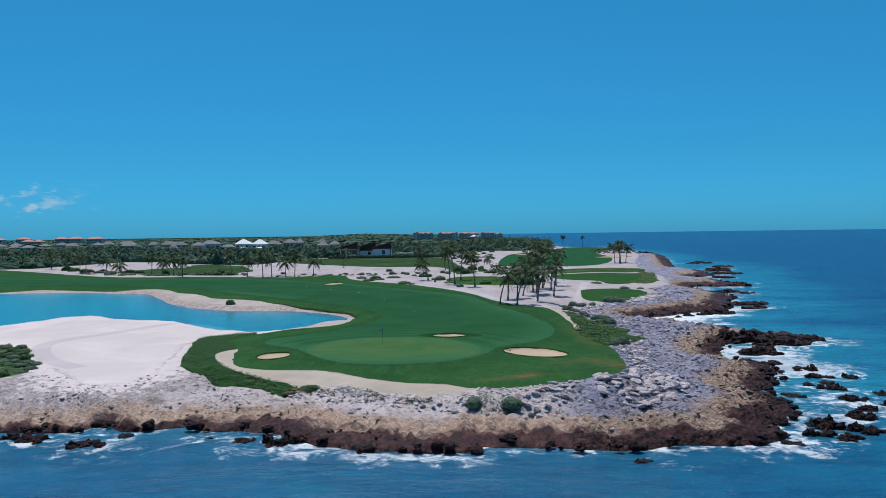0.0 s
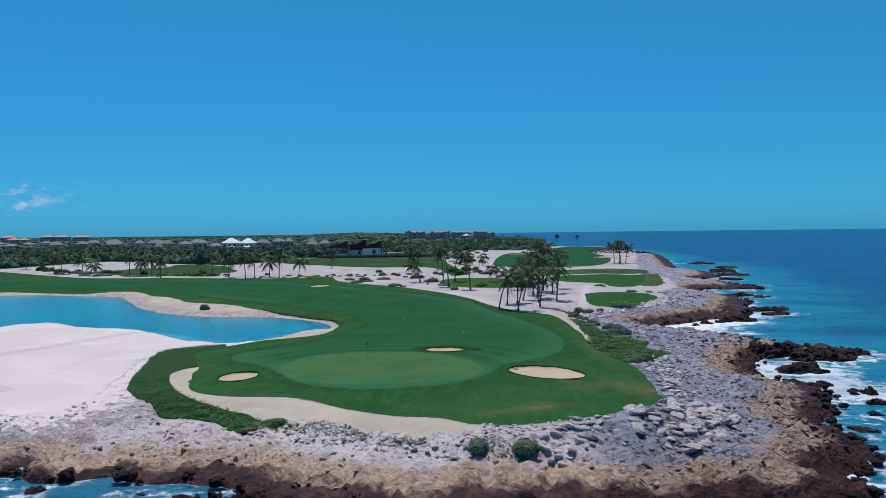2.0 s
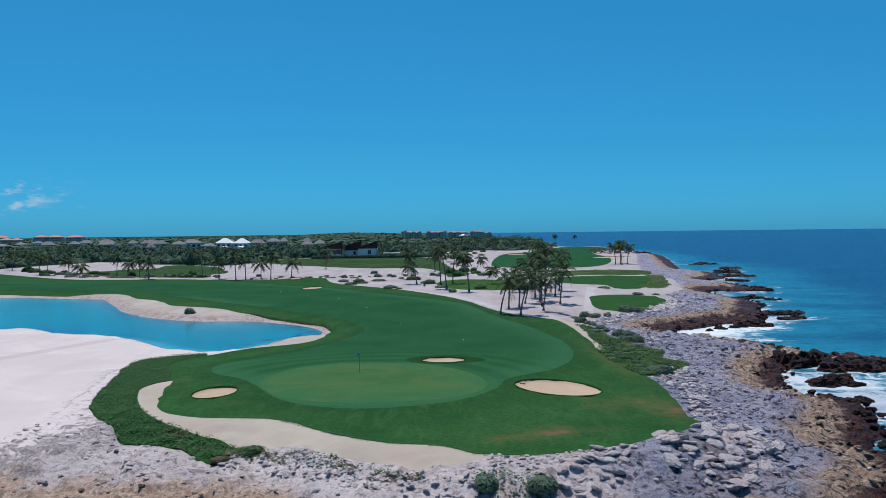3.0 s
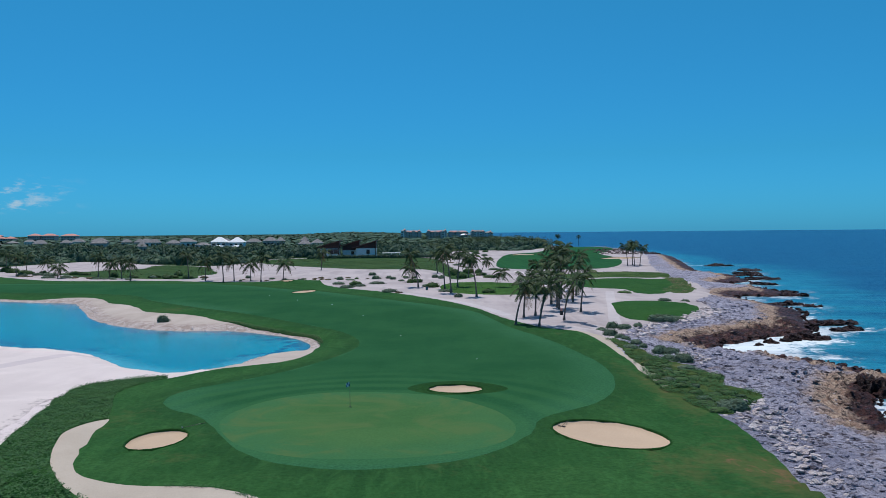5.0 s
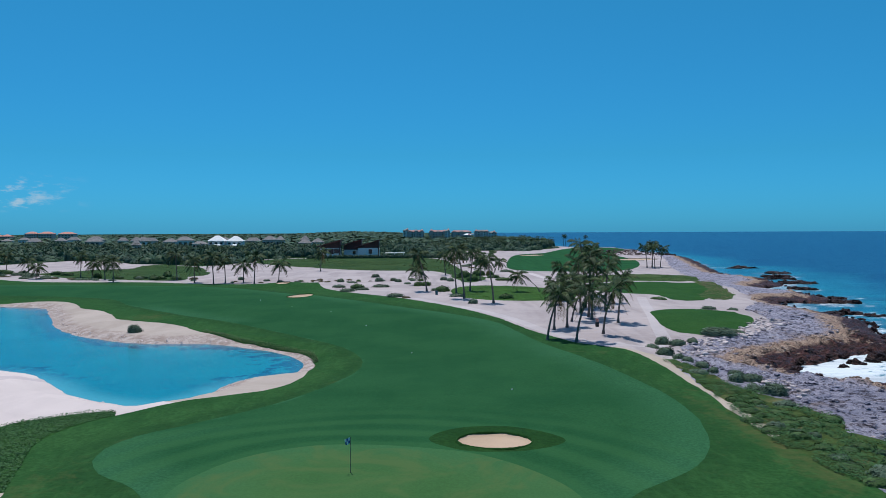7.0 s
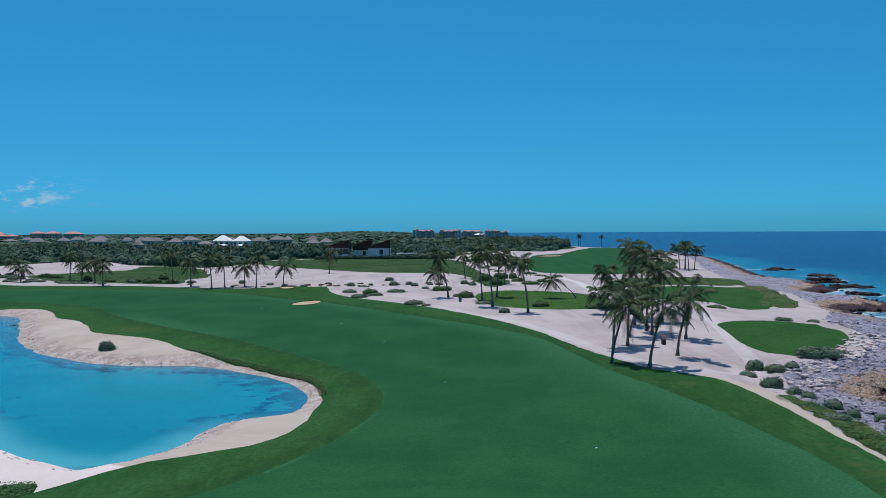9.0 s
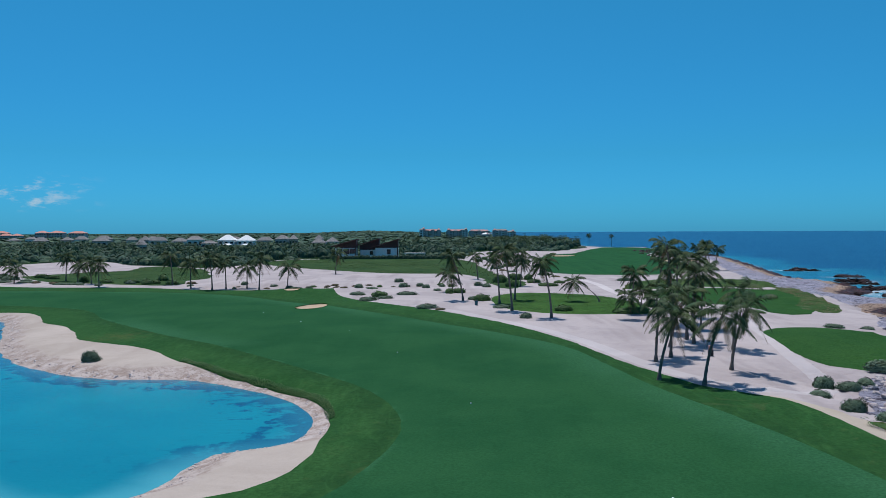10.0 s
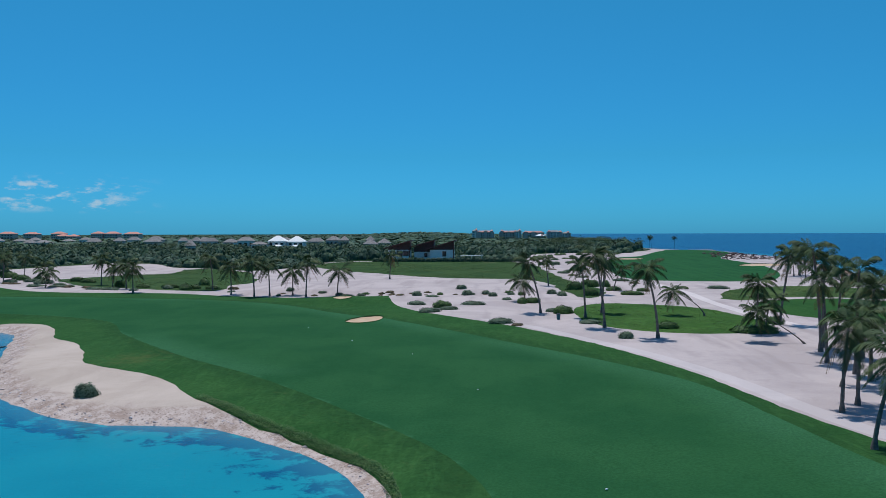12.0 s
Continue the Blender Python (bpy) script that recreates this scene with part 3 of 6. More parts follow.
M["boulder"] = boulder_mat("bleached limestone boulder", (0.72, 0.625, 0.615), (0.82, 0.735, 0.725), (0.34, 0.27, 0.27))
M["sea_rock"] = boulder_mat("wet dark reef rock", (0.022, 0.011, 0.011), (0.075, 0.028, 0.022), (0.010, 0.007, 0.007))
M["sea_rock"].node_tree.nodes["Principled BSDF"].inputs["Roughness"].default_value = 0.5


def sea_mat():
    s = Nodes("ocean water", 0.25, 0.13)
    d = s.attr("shore")
    c = s.mix(s.ramp(s.noise(0.02, 5, 0.6), 0.35, 0.65), (0.002, 0.046, 0.140), (0.003, 0.066, 0.175))
    c = s.mix(s.ramp(s.noise(0.05, 6, 0.65, stretch=(1, 2.2, 1), warp=0.8), 0.46, 0.72, 0, 0.7), c, (0.006, 0.105, 0.215))
    shallow = s.math("ADD", d, s.math("MULTIPLY", s.math("SUBTRACT", s.noise(0.06, 5, 0.6), 0.5), 45.0))
    c = s.mix(s.math("MULTIPLY", s.ramp(shallow, 0.0, 34.0, 1.0, 0.0), s.attr("bay")), c, (0.014, 0.225, 0.325))
    c = s.mix(s.ramp(s.noise(0.3, 7, 0.68, stretch=(1, 1.9, 1, 0.2), warp=0.5), 0.42, 0.7, 0.0, 0.5), c, (0.001, 0.028, 0.085))
    # surf: torn lace near the rocks, thinning with the distance
    n1, n2 = s.noise(0.22, 9, 0.68, warp=1.6), s.noise(0.9, 8, 0.72, warp=1.2)
    lace = s.math("ADD", s.math("MULTIPLY", n1, 0.62), s.math("MULTIPLY", n2, 0.38))
    edge = s.math("ADD", s.ramp(d, 0.0, 14.0, 0.465, 0.76, False), s.attr("calm"))
    edge = s.math("ADD", edge, s.ramp(s.noise(0.06, 3, 0.5), 0.35, 0.65, 0.05, -0.05))
    edge = s.math("MAXIMUM", edge, 0.0)
    foam = s.ramp(s.math("SUBTRACT", lace, edge), 0.0, 0.12)
    foam = s.math("MULTIPLY", foam, s.ramp(d, 10.0, 26.0, 0.85, 0))
    caps = s.ramp(s.noise(0.035, 9, 0.7, stretch=(1.0, 3.2, 1, 0.15), warp=0.5), 0.72, 0.80, 0, 0.5)
    foam = s.math("MAXIMUM", foam, caps)
    c = s.mix(foam, c, (0.86, 0.90, 0.91))
    c = s.mix(s.ramp(s.noise(0.03, 5, 0.7, stretch=(0.3, 2.2, 1, 0.08), warp=0.4), 0.45, 0.66, 0, 0.35), c, (0.010, 0.125, 0.240))
    c = s.mix(s.ramp(s.noise(0.012, 6, 0.7, stretch=(1, 5, 1, 0.1)), 0.40, 0.62, 0, 0.30), c, (0.001, 0.030, 0.10))
    s.put(s.ramp(foam, 0, 1, 0.28, 0.8), s.b.inputs["Roughness"])
    h = s.math("ADD", s.noise(0.35, 6, 0.65, stretch=(1, 2.4, 1, 0.2)), s.math("MULTIPLY", s.noise(0.06, 3, 0.5, stretch=(1, 3, 1, 0.1)), 2.0))
    s.bump(h, 0.8, 0.6)
    return s.done(c)


def pond_mat():
    s = Nodes("lagoon water", 0.15, 0.1)
    d = s.attr("shore")
    c = s.mix(s.ramp(s.noise(0.03, 4, 0.6), 0.35, 0.65), (0.004, 0.185, 0.255), (0.007, 0.225, 0.285))
    near = s.math("ADD", s.noise(0.42, 7, 0.64, warp=0.35), s.ramp(d, 0.3, 8.5, 0.19, -0.17, False))
    weed = s.math("MULTIPLY", s.ramp(near, 0.53, 0.63), s.attr("weed"))
    c = s.mix(s.math("MULTIPLY", weed, 0.9), c, (0.004, 0.060, 0.145))
    pale = s.math("MULTIPLY", s.ramp(d, 0.0, 4.0, 0.85, 0), s.ramp(s.attr("weed"), 0.0, 1.0, 1.0, 0.3))
    c = s.mix(pale, c, (0.08, 0.36, 0.42))
    s.bump(s.noise(1.1, 5, 0.6, stretch=(1, 2, 1)), 0.25, 0.12)
    return s.done(c)


M["sea"], M["pond"] = sea_mat(), pond_mat()


def leaf_mat(name, a, b, tip, own=True, gloss=0.6, tree=None):
    s = Nodes(name, gloss, 0.15, own)
    c = s.mix(s.island(), a, b)
    c = s.mix(s.ramp(s.noise(0.8, 4, 0.6), 0.4, 0.7, 0, 0.5), c, tip)
    c = s.mix(s.math("MULTIPLY", s.any(), 0.35), c, tuple(v * 0.55 for v in a))
    if tree:  # one tree from the next
        c = s.mix(s.ramp(s.noise(0.11, 2, 0.5), 0.40, 0.60, 0, 0.75), c, tree)
    s.b.inputs["Subsurface Weight"].default_value = 0.0
    return s.done(c)


M["frond"] = leaf_mat("palm frond", (0.018, 0.048, 0.022), (0.056, 0.104, 0.034), (0.13, 0.165, 0.048))
M["dry_frond"] = leaf_mat("dry palm frond", (0.16, 0.10, 0.045), (0.26, 0.17, 0.08), (0.10, 0.06, 0.03))
M["bush"] = leaf_mat("grey-green shrub leaves", (0.075, 0.130, 0.080), (0.14, 0.205, 0.130), (0.18, 0.235, 0.16))
M["bush_dark"] = leaf_mat("sea grape leaves", (0.040, 0.100, 0.028), (0.085, 0.160, 0.045), (0.12, 0.18, 0.055))
M["creeper_leaf"] = leaf_mat("small green leaves", (0.034, 0.105, 0.036), (0.068, 0.165, 0.052), (0.09, 0.17, 0.058), False, 0.8)
M["bush_dry"] = leaf_mat("dry brown shrub", (0.12, 0.085, 0.045), (0.20, 0.15, 0.085), (0.10, 0.10, 0.05))
M["canopy"] = leaf_mat("woodland leaves", (0.034, 0.080, 0.050), (0.064, 0.124, 0.060), (0.105, 0.165, 0.062), False, tree=(0.034, 0.078, 0.056))
M["tuft"] = leaf_mat("grass tufts", (0.042, 0.098, 0.028), (0.070, 0.135, 0.042), (0.10, 0.14, 0.05), False, 0.9)


def plain_mat(name, a, b, scale=2.0, rough=0.7, bump=0.2, spec=0.3, own=False, dirt=None):
    s = Nodes(name, rough, spec, own)
    c = s.mix(s.ramp(s.noise(scale, 5, 0.6), 0.35, 0.65), a, b)
    c = s.mix(s.ramp(s.noise(scale * 5, 6, 0.7), 0.5, 0.8, 0, 0.35), c, dirt or tuple(v * 0.6 for v in a))
    s.bump(s.noise(scale * 6, 5, 0.65), bump, 0.05)
    return s.done(c)


M["trunk"] = plain_mat("ringed palm bark", (0.12, 0.10, 0.09), (0.21, 0.175, 0.15), 3.0, 0.9, 0.6, own=True)
M["white_wall"] = plain_mat("white painted render", (0.74, 0.73, 0.70), (0.80, 0.79, 0.77), 0.5)
M["cream_wall"] = plain_mat("cream painted render", (0.46, 0.39, 0.36), (0.54, 0.47, 0.43), 0.5)
M["white_roof"] = plain_mat("white tiled roof", (0.78, 0.78, 0.77), (0.84, 0.84, 0.83), 0.8)
M["red_roof"] = plain_mat("terracotta tiled roof", (0.50, 0.20, 0.16), (0.62, 0.29, 0.23), 0.6)
M["pink_roof"] = plain_mat("faded rose roof tiles", (0.36, 0.17, 0.165), (0.46, 0.24, 0.22), 0.4)
M["grey_roof"] = plain_mat("weathered palm thatch", (0.19, 0.18, 0.18), (0.30, 0.28, 0.27), 0.7, 0.95)
M["dark_wood"] = plain_mat("dark stained timber", (0.085, 0.034, 0.030), (0.13, 0.052, 0.042), 1.2, 0.6)
M["roof_red_dark"] = plain_mat("dark red metal roof", (0.17, 0.055, 0.052), (0.22, 0.075, 0.068), 0.8, 0.5)
M["glass"] = plain_mat("dark window glass", (0.012, 0.02, 0.028), (0.02, 0.03, 0.04), 0.3, 0.08, 0.0, 0.6)
M["concrete"] = plain_mat("pale concrete", (0.45, 0.44, 0.42), (0.55, 0.53, 0.51), 0.8, 0.9)
M["flag_white"] = plain_mat("white flag cloth", (0.7, 0.76, 0.8), (0.8, 0.84, 0.86), 3.0)
M["flag_blue"] = plain_mat("blue flag cloth", (0.03, 0.10, 0.25), (0.04, 0.13, 0.30), 3.0)
M["pole"] = plain_mat("dark painted steel", (0.02, 0.02, 0.022), (0.035, 0.035, 0.035), 5.0, 0.4)
M["bin"] = plain_mat("blue-green plastic", (0.01, 0.09, 0.12), (0.015, 0.11, 0.14), 4.0, 0.5)


# ---- object helpers ----
def mesh_of(name, verts, faces, mats=(), smooth=False, slots=None):
    me = bpy.data.meshes.new(name)
    me.from_pydata([tuple(v) for v in np.asarray(verts, float)], [], [tuple(int(i) for i in f) for f in faces])
    for m in mats:
        me.materials.append(m)
    if slots is not None:
        me.polygons.foreach_set("material_index", np.asarray(slots, np.int32))
    if smooth:
        me.polygons.foreach_set("use_smooth", np.ones(len(me.polygons), bool))
    me.update()
    return me


def part(name, mesh, parent, label="", m=None):
    ob = new(name, mesh)
    ob.parent = parent
    if m is not None:
        ob.matrix_basis = m
    return tagged(ob, label)


def attribute(me, name, values):
    a = me.attributes.new(name, "FLOAT", "POINT")
    a.data.foreach_set("value", np.asarray(values, np.float32))


def cdt(points, loops):
    """Triangles over scattered points that keep to the given outlines."""
    from mathutils.geometry import delaunay_2d_cdt
    vs, es = [], []
    for q in loops:
        k = len(vs)
        vs += [Vector(p) for p in q]
        es += [(k + i, k + (i + 1) % len(q)) for i in range(len(q))]
    vs += [Vector(p) for p in points]
    r = delaunay_2d_cdt(vs, es, [], 0, 1e-3)
    return np.array([tuple(v) for v in r[0]]), np.array([tuple(f) for f in r[2] if len(f) == 3])


def scatter(x0, x1, y0, y1, gap, seed):
    rng = np.random.default_rng(seed)
    gx, gy = np.meshgrid(np.arange(x0, x1, gap), np.arange(y0, y1, gap))
    p = np.stack([gx.ravel(), gy.ravel()], 1)
    return p + rng.uniform(-0.35, 0.35, p.shape) * gap


def within(poly, P):
    """Which points lie inside an outline."""
    lo, hi = poly.min(0), poly.max(0)
    near = np.all((P > lo) & (P < hi), 1)
    out = np.zeros(len(P), bool)
    if near.any():
        out[near] = signed(poly, P[near]) > 0
    return out


def lip_mesh(q):
    """The cut turf edge that stands round a bunker."""
    n = len(q)
    inner, outer = inset(q, 0.08), inset(q, -0.10)
    zo = height(inset(q, -0.25))
    vs = np.concatenate([np.column_stack([inner, zo - 0.30]), np.column_stack([inner, zo + 0.03]), np.column_stack([inset(q, -0.02), zo + 0.07]), np.column_stack([outer, zo - 0.06])])
    fs = [(k * n + i, k * n + (i + 1) % n, (k + 1) * n + (i + 1) % n, (k + 1) * n + i) for k in range(3) for i in range(n)]
    return mesh_of("lip", vs, fs, [M["bunker_collar"]], smooth=True)


# ---- the ground, one sheet split by what covers it ----
ROCK = [(-150, 45), (-150, 104), (-70, 112), (-61, 117), (-56, 111.5), (-50, 104), (-44, 97), (-40, 91), (-36.6, 92), (-36, 97), (-37, 108), (-38.6, 118), (-39.4, 127), (-34, 129), (-28, 112), (-20, 100), (0, 100), (15, 110), (20, 130), (23, 150), (25, 160), (32, 176), (42, 184), (50, 192),
        (53, 205), (55, 216), (66, 240), (72, 270), (73, 300), (82, 345), (94, 400), (112, 470), (130, 560), (128, 640), (142, 740), (210, 740), (210, 400), (140, 200), (90, 100), (70, 45)]
WOODS = [(-5300, 5300), (-5300, 440), (-700, 420), (-300, 424), (-234, 410), (-204, 404), (-197, 422), (-192, 446), (-186, 480), (-166, 477), (-140, 438), (-127, 432), (-102, 414), (-92, 440), (-88, 501), (-50, 504), (-8, 503), (2, 520), (8, 600), (20, 645), (45, 650), (60, 624), (80, 672), (92, 702), (102, 740),
         (106, 790), (94, 830), (92, 860), (90, 900), (118, 960), (130, 1080), (118, 1250), (80, 1700), (-10, 2600), (-110, 5300)]
rock_loop, woods_loop = loop(ROCK, 1.5, 1.5, 71), loop(WOODS, 12, 4.0, 72)
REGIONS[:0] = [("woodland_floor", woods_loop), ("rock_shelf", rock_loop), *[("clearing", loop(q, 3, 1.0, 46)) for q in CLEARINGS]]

cloud = [scatter(-60, 62, 62, 190, 0.52, 80), scatter(40, 125, 190, 420, 2.2, 81), scatter(-90, 45, 60, 330, 2.2, 82), scatter(-330, 160, 60, 620, 9, 83), scatter(-2200, 190, 600, 2700, 55, 84),
         scatter(-5200, 100, 100, 5200, 300, 85)]
fine = cloud[0]
fine_d, fine_t = signed(land, fine), signed(turf, fine)
cloud[0] = fine[(fine_d > -2.5) & (fine_d < 36) & (fine_t < 0.5) & ~within(pond, fine) & ~within(loop(BEACH, 4), fine)]
cloud[1] = cloud[1][signed(land, cloud[1]) > -4]
cloud[3] = cloud[3][~((cloud[3][:, 0] > -88) & (cloud[3][:, 0] < 124) & (cloud[3][:, 1] < 328))]
corners = np.array([(-5250, 30), (260, 30), (260, 5250), (-5250, 5250)])
for q in bunker_loops.values():
    cloud += [inset(q, 0.3), inset(q, 0.6)]
V2, T3 = cdt(np.concatenate(cloud + [corners]), [land, pond] + [r for _, r in REGIONS])
Z = height(V2)
mid = V2[T3].mean(1)
top = Z[T3].max(1)
kind = np.full(len(T3), 0)
names = ["sand_waste"]
for nm, r in REGIONS:
    if nm not in names:
        names.append(nm)
    kind[within(r, mid)] = names.index(nm)
wet_far = signed(land, mid) < -3.0
shore_d = signed(land, V2)
beach_d = signed(loop(BEACH, 2), V2)
sandy = np.clip(0.92 - np.clip(-beach_d, 0, 18) / 22, 0, 1) * step(-14, -26, V2[:, 0]) + 0.35 * ((shore_d > 22) & (V2[:, 0] > 22) & (V2[:, 1] > 190))
pond_d = -signed(pond, V2)
fringe = np.clip(1 - pond_d / 5.2, 0, 1) * (pond_d < 7) * step(-44, -30, V2[:, 0] + 0.8 * (V2[:, 1] - 160))
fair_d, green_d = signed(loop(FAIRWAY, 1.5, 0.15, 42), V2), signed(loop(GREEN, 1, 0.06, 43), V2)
grit = np.maximum(np.clip(0.72 - beach_d / 4.0, 0, 1), np.clip(0.95 + signed(creeper_edge, V2) / 5.0, 0, 1)) * (V2[:, 1] < 124) * (V2[:, 0] > -62)
WORN = [(9.6, 85.0, 2.8, 1.5, 1.1), (19.6, 92, 2.8, 7.0, 0.85), (13.6, 95.5, 0.9, 5.0, 0.65), (17, 97, 3.0, 3.0, 0.35), (21, 113, 1.4, 10, 0.45), (-27, 112, 2.0, 6, 0.35), (-55, 214, 5, 6, 0.40), (5, 84.4, 2.4, 1.4, 0.7), (-19, 99, 1.5, 1.5, 0.45), (20.2, 128, 1.4, 14, 0.45)]
LABELS = {
    "sand_waste": ("ground", "pale coral sand with wheel tracks and faint ripples", "sand"),
    "woodland_floor": ("ground", "dark woodland floor under low coastal trees", "ground"),
    "rock_shelf": ("rock_shelf", "pitted grey limestone shelf, black-brown along the surf", "rock"),
    "beach_sand": ("ground", "smooth pinkish-white beach sand beside the lagoon", "sand"),
    "bank_sand": ("ground", "beige sand bank with pebbly edge along the lagoon", "sand"),
    "clearing": ("ground", "bare sandy clearing among the woods", "sand"),
    "bunker_collar": ("ground", "darker ring of thick turf round a bunker", "grass"),
    "mown_edge": ("ground", "lighter strip of mown turf edging the fairway", "grass"),
    "thicket_ground": ("ground", "olive dry grass between low shrubs", "plants"),
    "damp_sand": ("ground", "damp greyish track winding across beach sand", "sand"),
    "cart_track": ("path", "smooth pale cart track along the turf's edge", "path"),
    "sand_track": ("path", "packed pale wheel track across the sand", "path"),
    "meadow": ("ground", "scrubby green meadow with dry patches", "grass"),
    "native_grass": ("ground", "island of long native grass amid sand", "grass"),
    "tee_grass": ("ground", "mown oval tee of green turf", "grass"),
    "far_fairway": ("ground", "distant mown green fairway beside the sea", "grass"),
    "creeper": ("ground", "dense dark green beach creeper", "plants"),
    "scrub_ground": ("ground", "sparse green scrub over sand", "plants"),
    "sand_path": ("path", "raked beige sand path curving round turf", "path"),
    "rough": ("ground", "dark green rough turf of the golf hole", "grass"),
    "fairway": ("ground", "smooth mown green fairway", "grass"),
    "putting_green": ("ground", "lighter closely mown putting green", "grass"),
}
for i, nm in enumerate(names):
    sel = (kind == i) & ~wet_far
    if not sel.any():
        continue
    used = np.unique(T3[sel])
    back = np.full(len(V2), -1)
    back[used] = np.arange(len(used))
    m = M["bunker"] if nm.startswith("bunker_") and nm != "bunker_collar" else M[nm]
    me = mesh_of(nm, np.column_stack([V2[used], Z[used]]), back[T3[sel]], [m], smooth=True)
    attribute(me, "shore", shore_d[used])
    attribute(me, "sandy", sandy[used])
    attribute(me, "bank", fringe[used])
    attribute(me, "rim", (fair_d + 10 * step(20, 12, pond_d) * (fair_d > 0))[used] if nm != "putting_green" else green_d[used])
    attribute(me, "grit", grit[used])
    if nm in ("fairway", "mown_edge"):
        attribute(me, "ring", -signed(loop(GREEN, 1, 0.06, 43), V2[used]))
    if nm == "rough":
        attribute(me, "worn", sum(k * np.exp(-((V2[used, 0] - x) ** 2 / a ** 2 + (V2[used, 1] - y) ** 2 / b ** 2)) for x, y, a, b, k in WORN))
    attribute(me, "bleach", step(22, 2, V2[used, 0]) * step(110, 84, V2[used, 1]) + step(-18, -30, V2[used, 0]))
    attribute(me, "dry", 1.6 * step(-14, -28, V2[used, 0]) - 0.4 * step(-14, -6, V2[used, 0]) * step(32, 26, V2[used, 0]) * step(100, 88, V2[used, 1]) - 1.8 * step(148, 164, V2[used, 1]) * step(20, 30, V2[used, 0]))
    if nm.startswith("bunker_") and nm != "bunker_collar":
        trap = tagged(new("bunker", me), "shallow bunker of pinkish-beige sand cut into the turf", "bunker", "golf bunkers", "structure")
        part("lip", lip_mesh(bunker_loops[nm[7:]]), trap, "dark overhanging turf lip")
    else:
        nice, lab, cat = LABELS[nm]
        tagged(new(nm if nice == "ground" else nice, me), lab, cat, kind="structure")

# ---- water ----
REEF_SPOTS = [(46, 131, 5, 3), (52, 127, 5, 2.5), (57, 128, 3, 1.6), (45, 117, 3.0, 2.0), (43, 107, 2.2, 1.4), (45.5, 102.5, 2.0, 1.0), (44.5, 97, 1.5, 1.0), (47.6, 96.5, 1.4, 0.9),
              (40.8, 92, 1.3, 0.9), (42.6, 90, 1.5, 1.0), (41.4, 84, 1.9, 1.3), (45, 82, 1.9, 1.1), (38.6, 76, 1.7, 1.2), (33.8, 73.6, 2.0, 1.4), (36, 72, 1.8, 1.2), (31.6, 70.8, 1.5, 1.0), (37, 86.6, 1.2, 0.8), (46.2, 86.4, 1.4, 0.9), (40.8, 79.6, 1.4, 0.9), (34.1, 69.3, 1.3, 0.8), (37, 71.1, 1.5, 0.9), (28.7, 67.8, 1.2, 0.8), (43.6, 93.4, 1.2, 0.8), (43, 77.4, 1.2, 0.8)]
NEAR_SPOTS = [(-30.6, 70, 1.9, 1.3), (-36.4, 72, 1.7, 1.1), (-38.6, 73.4, 1.3, 0.9), (-17.4, 70.6, 1.1, 0.8), (-14.6, 69.4, 1.7, 1.2), (-28.4, 73, 1.0, 0.8), (15.2, 62.8, 0.9, 0.6), (-20.6, 72, 0.8, 0.6), (-42, 73, 1.6, 1)]
BAY_SPOTS = [(44, 147.6, 2.2, 1.0), (47, 146.5, 2.6, 1.0), (61, 192.5, 1.2, 0.8), (71, 191, 4.2, 1.5), (69.5, 181, 3.2, 1.6), (56.5, 171.8, 3.6, 1.6), (63.5, 183, 2.0, 1.2), (66.5, 180, 1.6, 0.9), (50, 166.6, 1.8, 1), (53, 168.4, 1.2, 0.8),
             (47.5, 165, 1.4, 0.8), (78, 226, 4, 1.6), (82, 222, 2.4, 1.1), (90, 250, 4, 1.5), (95, 262, 3, 1.2), (99, 292, 5, 1.5), (108, 318, 6, 1.6), (118, 352, 6, 1.8), (113, 338, 5, 1.4), (126, 372, 6, 1.5), (131, 420, 7, 1.6)]
SURF = [(62, 182, 9, 0.08), (44, 160, 6, 0.12), (68, 196, 9, 0.07), (80, 226, 12, 0.06), (88, 252, 12, 0.06), (98, 290, 16, 0.05), (44, 112, 8, 0.12), (50, 103, 7, 0.05), (53, 118, 6, 0.05), (48, 158, 11, 0.13), (56, 168, 9, 0.11), (5, 63, 5, 0.03), (-22, 71, 4, 0.03), (25, 63, 6, 0.05)]
SPOTS = REEF_SPOTS + NEAR_SPOTS + BAY_SPOTS
sea_pts = np.concatenate([scatter(-75, 90, 35, 235, 1.3, 90), scatter(-100, 230, 20, 700, 7, 91), scatter(-600, 2600, -300, 2400, 70, 92), scatter(-5000, 5000, -500, 5000, 400, 93)])
sea_d = signed(land, sea_pts)
sea_pts = sea_pts[(sea_d < 3) & ((sea_d > -30) | (np.arange(len(sea_pts)) % 4 == 0) | (sea_pts[:, 1] > 235) | (sea_pts[:, 0] > 90) | (sea_pts[:, 0] < -75))]
rim = [(4950 * math.sin(a), 4950 * math.cos(a)) for a in np.linspace(-math.pi, math.pi, 240, endpoint=False)]
sea_pts = sea_pts[np.hypot(sea_pts[:, 0], sea_pts[:, 1]) < 4900]
SV, ST = cdt(sea_pts, [np.array(rim)])
sd = -signed(land, SV)
for x, y, r, h in SPOTS:
    sd = np.minimum(sd, np.maximum(np.hypot(SV[:, 0] - x, SV[:, 1] - y) - r * 0.8, 0.3))
keep = ~(sd[ST].max(1) < -3)
swell = 0.16 * fbm(SV[:, 0] / 6, SV[:, 1] / 3, 3, 95) * (np.hypot(SV[:, 0], SV[:, 1] - 100) < 220) + 0.35 * np.exp(-np.abs(sd - 2.5) / 2.0) * (0.3 + fbm(SV[:, 0] / 5, SV[:, 1] / 5, 3, 96)) * (sd > 0)
